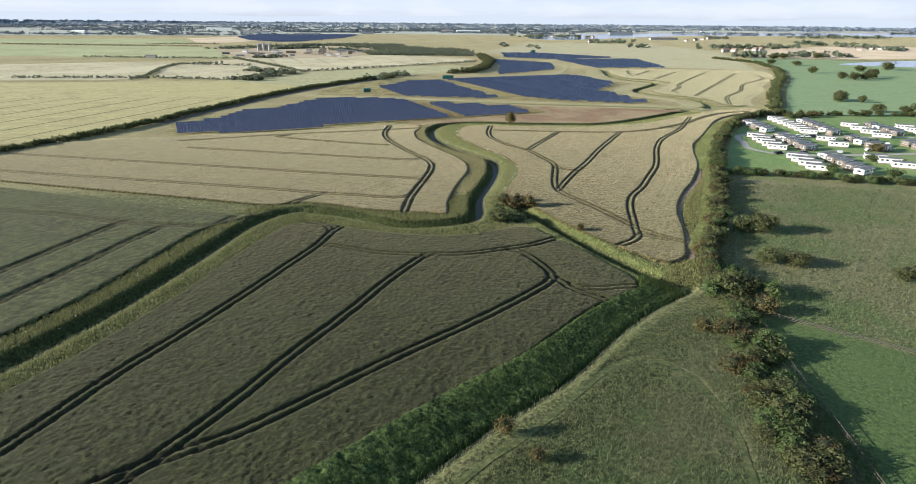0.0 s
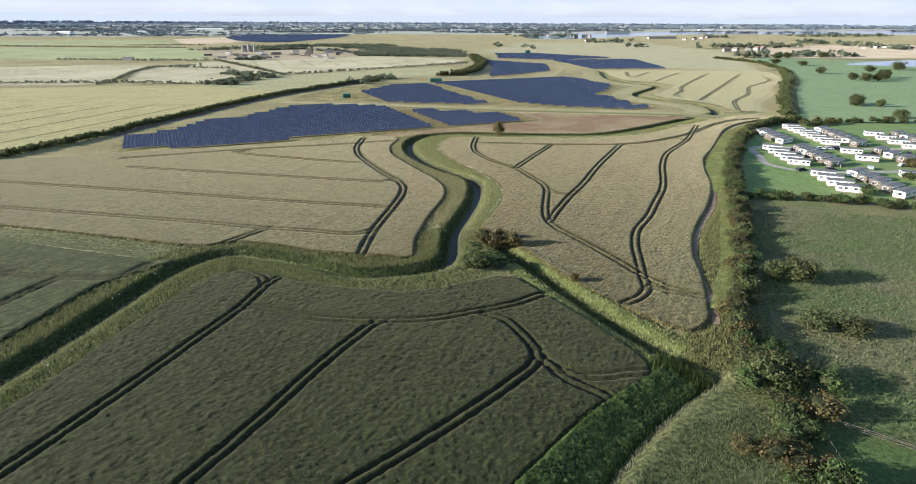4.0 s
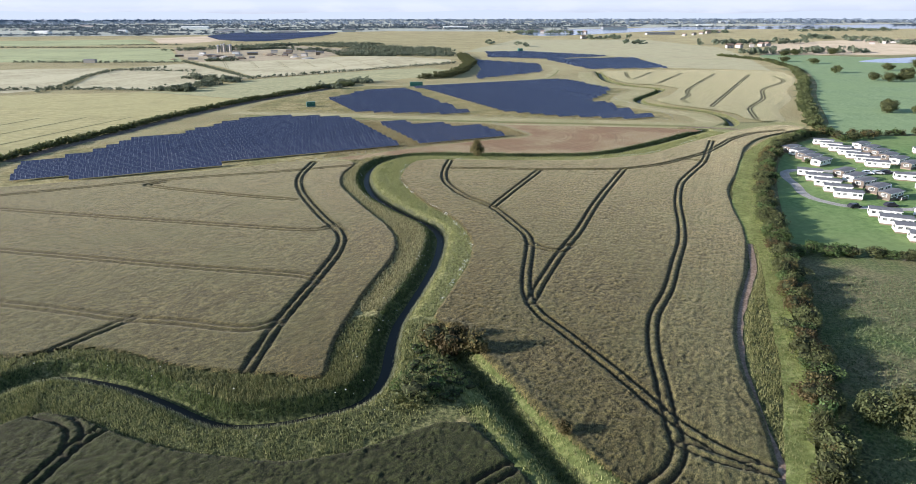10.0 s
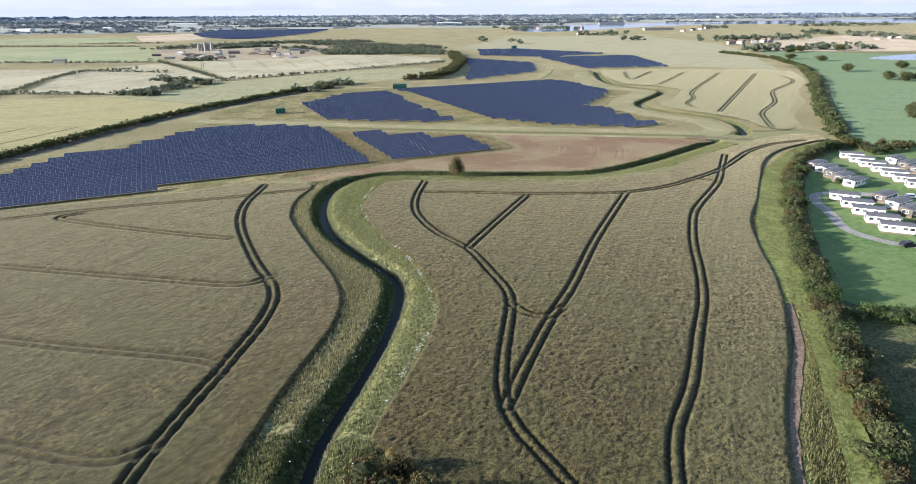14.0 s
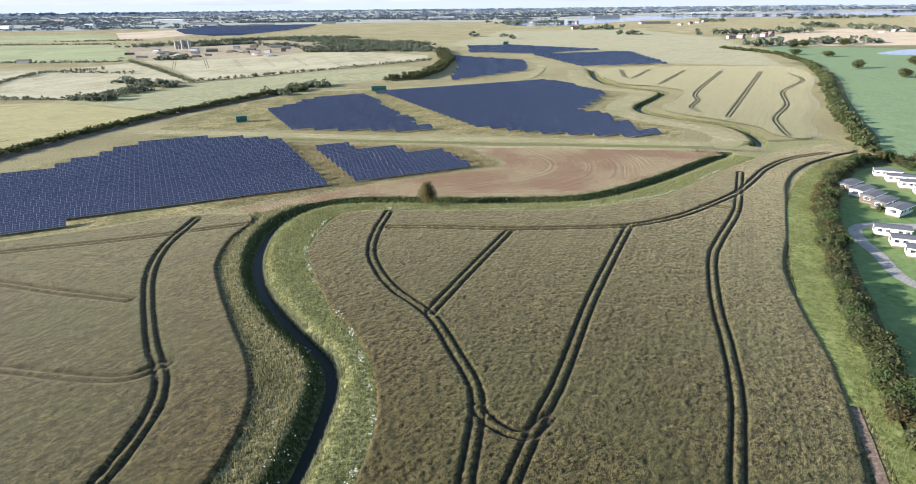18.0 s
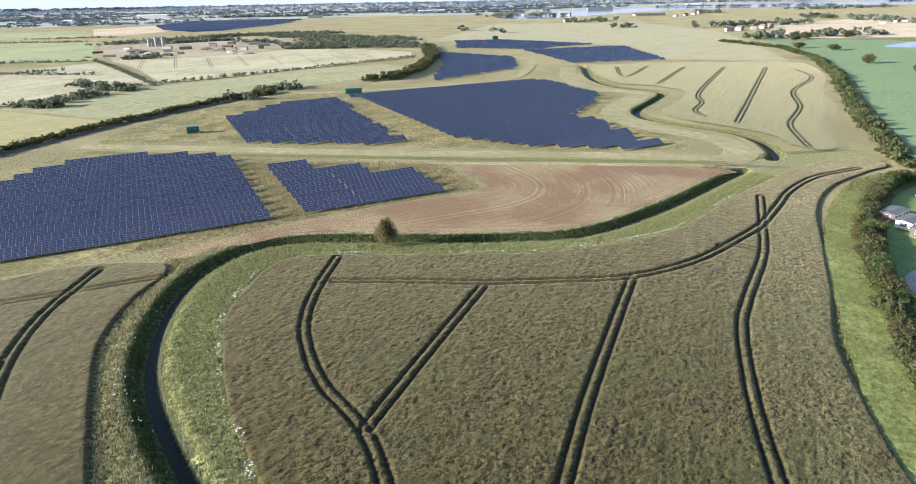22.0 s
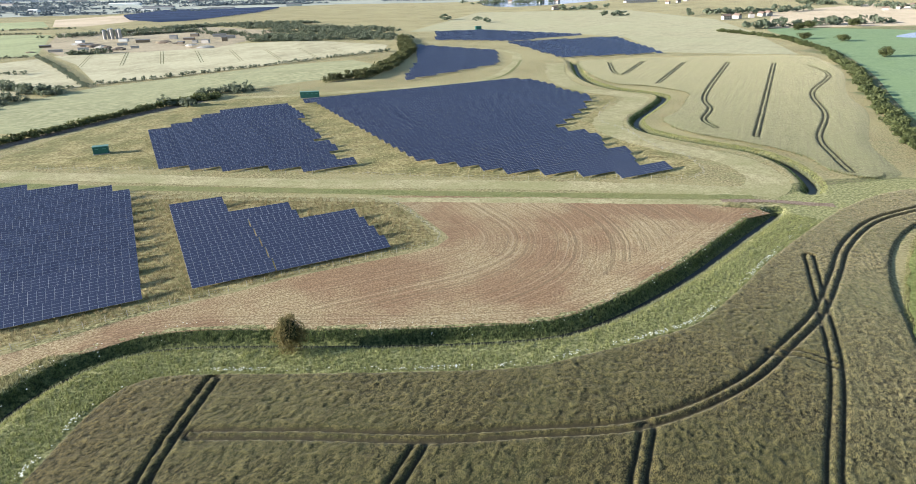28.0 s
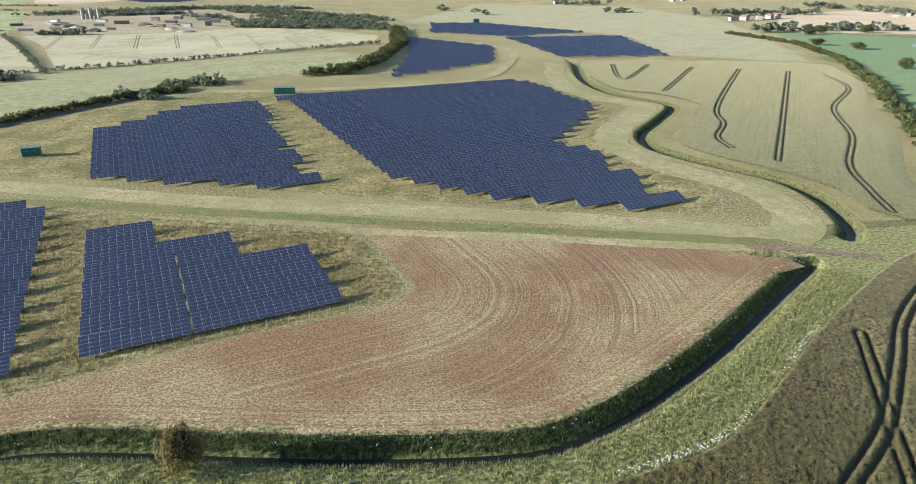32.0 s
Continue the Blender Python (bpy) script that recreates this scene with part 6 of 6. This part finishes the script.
def scrub(name, P, r, h, mat, label, seed, leaf, each):
    """Low dense growth: many leafy clumps at plan points P, in one mesh."""
    rr = np.random.RandomState(seed)
    meshes = [crown_mesh(seed * 7 + i, 8, each, 1.0, 1.0, leaf / r[1], None, 0.0, 2) for i in range(3)]
    base = [(np.array([v.co for v in m.vertices]), np.array([list(p.vertices) for p in m.polygons])) for m in meshes]
    out, faces, slots, count = [], [], [], 0
    for (x, y), z in zip(P, ground_z(P[:, 0], P[:, 1])):
        b, f = base[rr.randint(3)]
        a = rr.uniform(0, math.tau)
        ca, sa = math.cos(a), math.sin(a)
        rad = rr.uniform(*r)
        faces.append(f + count)
        slots.append(np.arange(len(f)) >= len(f) - 24)
        count += len(b)
        out.append(np.stack([b[:, 0] * ca - b[:, 1] * sa, b[:, 0] * sa + b[:, 1] * ca, b[:, 2]], 1) * (rad, rad, rr.uniform(*h)) + (x, y, z - 0.2))
    me = mesh_from(name, np.concatenate(out), np.concatenate(faces), mat)
    # cores of the clumps are painted dark as inner shade
    me.materials.append(M["shade_core"])
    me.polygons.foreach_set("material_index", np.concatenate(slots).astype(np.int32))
    return tagged(new(name, me), label, "scrub", kind="stuff")


def along(line, count, lo, hi, seed, side=0):
    """Points scattered at a distance lo..hi from a line; side: -1, 0 or 1."""
    r = np.random.RandomState(seed)
    d = np.r_[0, np.cumsum(np.linalg.norm(np.diff(line, axis=0), axis=1))]
    s = r.uniform(0, d[-1], count)
    p = np.stack([np.interp(s, d, line[:, 0]), np.interp(s, d, line[:, 1])], 1)
    tan = np.stack([np.interp(s, d, np.gradient(line[:, 0])), np.interp(s, d, np.gradient(line[:, 1]))], 1)
    tan /= np.linalg.norm(tan, axis=1)[:, None] + 1e-9
    sg = r.choice((-1, 1), count) if side == 0 else np.full(count, side)
    return p + np.stack([-tan[:, 1], tan[:, 0]], 1) * (sg * r.uniform(lo, hi, count))[:, None]


def within(poly, count, seed):
    r = np.random.RandomState(seed)
    poly = np.array(poly, float)
    p = r.uniform(poly.min(0), poly.max(0), (count * 3, 2))
    return p[inside(p[:, 0], p[:, 1], poly)][:count]


M["reed"] = leaf_material("reed_blades", (0.11, 0.12, 0.065), (0.32, 0.32, 0.20), 0.4)
M["blade"] = leaf_material("grass_blades", (0.068, 0.078, 0.028), (0.25, 0.24, 0.105), 0.3)
M["blade_berm"] = leaf_material("berm_blades", (0.12, 0.115, 0.048), (0.44, 0.40, 0.21), 0.35)
M["blade_dry"] = leaf_material("dry_blades", (0.20, 0.165, 0.070), (0.50, 0.42, 0.22), 0.4)
# darker blades carry the shade of the steep ditch slope in their colour
M["blade_green"] = leaf_material("lush_blades", (0.040, 0.058, 0.020), (0.135, 0.165, 0.058), 0.35)
M["blade_meadow"] = leaf_material("meadow_blades", (0.055, 0.08, 0.034), (0.185, 0.21, 0.10), 0.3)
M["blade_bright"] = leaf_material("margin_blades", (0.115, 0.128, 0.042), (0.36, 0.355, 0.15), 0.35)
M["petal"] = plain("white_umbels", (0.75, 0.76, 0.68), 0.8)
FIELDS = [smooth(o, 3.0, True) for o in CROP_OUTLINES]


def clear(P):
    """Points that lie in no wheat field."""
    ok = np.ones(len(P), bool)
    for poly in FIELDS + [smooth(STUBBLE, 3.0, True)]:
        ok &= ~inside(P[:, 0], P[:, 1], poly)
    return P[ok]


SEEN = DITCH[DITCH[:, 1] > 60]
NEAR, LOW = DITCH[DITCH[:, 1] > 200], DITCH[(DITCH[:, 1] > 60) & (DITCH[:, 1] <= 200)]
blades("ditch_reeds", np.vstack([along(SEEN, 5200, 0.3, 1.1, 1, -1), along(DITCH_FAR, 1800, 1.2, 1.8, 2, -1)]), (0.6, 1.2), 0.05, M["reed"], "pale grey-green reeds along the ditch water", 5, 1, 0.2)
# slope in shade: the shade is also put into the blade colour
blades("shaded_bank_grass", clear(np.vstack([along(SEEN, 10000, 2.4, 4.8, 3, 1), along(DITCH_FAR, 3500, 1.3, 3.4, 5, 1)])), (0.35, 0.8), 0.07, M["blade_green"], "green grass of the steep ditch bank, darkened for shade", 4, 2)
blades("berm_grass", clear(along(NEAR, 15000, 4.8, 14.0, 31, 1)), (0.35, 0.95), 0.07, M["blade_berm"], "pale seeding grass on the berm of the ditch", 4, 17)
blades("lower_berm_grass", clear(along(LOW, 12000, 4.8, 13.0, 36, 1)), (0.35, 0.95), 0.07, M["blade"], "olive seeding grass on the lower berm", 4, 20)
# sunlit bank: blades coloured brighter than those of the shaded slope
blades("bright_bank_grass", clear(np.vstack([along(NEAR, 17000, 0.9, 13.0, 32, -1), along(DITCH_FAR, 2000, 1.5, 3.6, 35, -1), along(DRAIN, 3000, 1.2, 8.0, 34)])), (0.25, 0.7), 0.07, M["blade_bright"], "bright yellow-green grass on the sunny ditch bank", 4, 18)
blades("lower_bank_grass", clear(along(LOW, 15000, 0.9, 11.5, 33, -1)), (0.25, 0.75), 0.07, M["blade"], "olive grass on the lower ditch bank", 4, 19)
blades("drain_grass", along(DRAIN, 1400, 0.0, 1.4, 24), (0.3, 0.8), 0.06, M["blade_green"], "lush dark grass in the small drain", 4, 12)
blades("compound_grass", within([(-40, 352), (-22, 362), (12, 381), (45, 397), (54, 403), (44, 428), (34, 438), (-20, 446), (-50, 453), (-60, 430), (-40, 390)], 14000, 6), (0.3, 0.8), 0.10, M["blade_dry"], "dry tussocky grass round the solar panels", 3, 3, 0.5)
blades("compound_grass_north", within([(-92, 486), (-17, 475), (65, 459), (137, 450), (146, 474), (138, 500), (120, 500), (20, 560), (-10, 600), (-60, 560)], 8000, 7), (0.3, 0.7), 0.1, M["blade_dry"], "dry tussocks between the solar arrays", 3, 4, 0.5)
meadow_pts = within([(-4, 50), (9, 66), (26, 90), (42, 107), (54, 112), (58, 60), (48, 40)], 17000, 8)
meadow_pts = meadow_pts[seg_dist(meadow_pts[:, 0], meadow_pts[:, 1], smooth(MEADOW_PATH, 2.0), reach=5.0) > 0.9]
blades("meadow_grass", meadow_pts, (0.25, 0.65), 0.045, M["blade_meadow"], "tall seeding meadow grass", 4, 5, 0.4)
blades("meadow_grass_east", within([(66, 108), (84, 94), (150, 55), (175, 210), (100, 222), (74, 150)], 16000, 12), (0.3, 0.7), 0.10, M["blade_meadow"], "rough green grass of the eastern meadow", 3, 6, 0.5)
M["reed_green"] = leaf_material("young_reed_blades", (0.028, 0.055, 0.014), (0.105, 0.15, 0.045), 0.3)
M["reed_mass"] = veg_material("reed_canopy", [(0.40, (0.010, 0.020, 0.005)), (0.5, (0.042, 0.072, 0.018)), (0.60, (0.105, 0.145, 0.042))], 1.6, 0.08, 0.5, 1.0, (0.055, 0.085, 0.022))


def reed_bed(line, lo, hi, h, res, seed):
    """A dense stand of reeds in a ditch, as an uneven canopy over the bank."""
    pts = smooth(line[::6], res)
    tan = np.gradient(pts, axis=0)
    tan /= np.linalg.norm(tan, axis=1)[:, None]
    nor = np.stack([-tan[:, 1], tan[:, 0]], 1)
    n = int((hi - lo) / res) + 1
    v = np.linspace(0, 1, n)
    top = hi - 0.06 * np.clip(pts[:, 1] - 60, 0, 60)
    D = lo + v[None] * (top[:, None] - lo)
    P = pts[:, None] + nor[:, None] * D[..., None]
    r = np.random.RandomState(seed)
    up = step01(np.minimum(v, 1 - v)[None] * (top - lo)[:, None], 0.0, 0.9)
    Z = ground_z(P[..., 0], P[..., 1]) + 0.02 + up * (h + 0.22 * wave(P[..., 0], P[..., 1], 4.0, seed) + r.uniform(-0.22, 0.22, D.shape))
    P = P + r.uniform(-0.15, 0.15, P.shape)
    ids = np.arange(D.size).reshape(D.shape)
    q = np.stack([ids[:-1, :-1], ids[1:, :-1], ids[1:, 1:], ids[:-1, 1:]], -1).reshape(-1, 4)
    tagged(new("reed_bed", mesh_from("reed_bed", np.concatenate([P, Z[..., None]], -1).reshape(-1, 3), q[:, ::-1], M["reed_mass"])), "dense dark green reeds filling the front ditch", "reeds", kind="stuff")


reed_bed(FRONT[FRONT[:, 1] > 15], 0.2, 11.5, 1.0, 0.4, 29)
blades("bed_reeds", clear(along(FRONT[FRONT[:, 1] > 20], 16000, 0.4, 10.5, 9, 1)), (1.1, 1.7), 0.06, M["reed_green"], "upright green reed blades in the front ditch", 3, 7, 0.2)
blades("front_reeds", along(FRONT, 1200, 0.2, 1.2, 10, -1), (0.4, 0.8), 0.05, M["reed"], "pale dry reeds at the foot of the front ditch", 4, 7, 0.25)
scrub("bend_nettles", within([(7, 171), (14, 168), (20, 174), (18, 184), (9, 188)], 90, 15), (0.8, 1.5), (0.7, 1.4), M["leaf_green"], "dense green nettles at the bend of the ditch", 33, 0.16, 44)
hb = clear(along(smooth(HEDGE_EAST), 12000, 2.6, 10.5, 11, 1))
hb = hb[seg_dist(hb[:, 0], hb[:, 1], smooth(EARTH_PATH, 2.0), reach=5.0) > 1.2]
blades("hedge_bottom", hb, (0.4, 0.8), 0.07, M["blade_bright"], "green grass along the foot of the hedge", 4, 8)
WHEAT_EDGE = smooth([(150, 402), (134, 386), (118, 370), (104, 357), (94, 352), (79, 347), (68, 344), (48, 344), (28, 345), (8, 346), (-1, 340), (-3, 330), (-4, 315), (3, 291), (14, 269), (21, 243), (20, 230), (14, 207)], 1.5)
fl = np.vstack([along(WHEAT_EDGE, 1500, -0.2, 0.9, 13, -1), along(NEAR, 420, 2.2, 6.5, 14, 1), along(LOW, 160, 2.2, 7.5, 15)])
fl = fl[(wave(fl[:, 0], fl[:, 1], 11.0, 77) > 0.05) | (np.arange(len(fl)) % 9 == 0)]
fz = ground_z(fl[:, 0], fl[:, 1]) + 0.9
fa = np.random.RandomState(3).uniform(0.06, 0.17, len(fl))
V = np.stack([np.c_[fl[:, 0] - fa, fl[:, 1], fz], np.c_[fl[:, 0], fl[:, 1] - fa, fz + 0.03], np.c_[fl[:, 0] + fa, fl[:, 1], fz], np.c_[fl[:, 0], fl[:, 1] + fa, fz + 0.05]], 1).reshape(-1, 3)
tagged(new("white_flowers", mesh_from("white_flowers", V, np.arange(len(V)).reshape(-1, 4), M["petal"])), "white flower heads along the wheat edge", "flowers", kind="stuff")
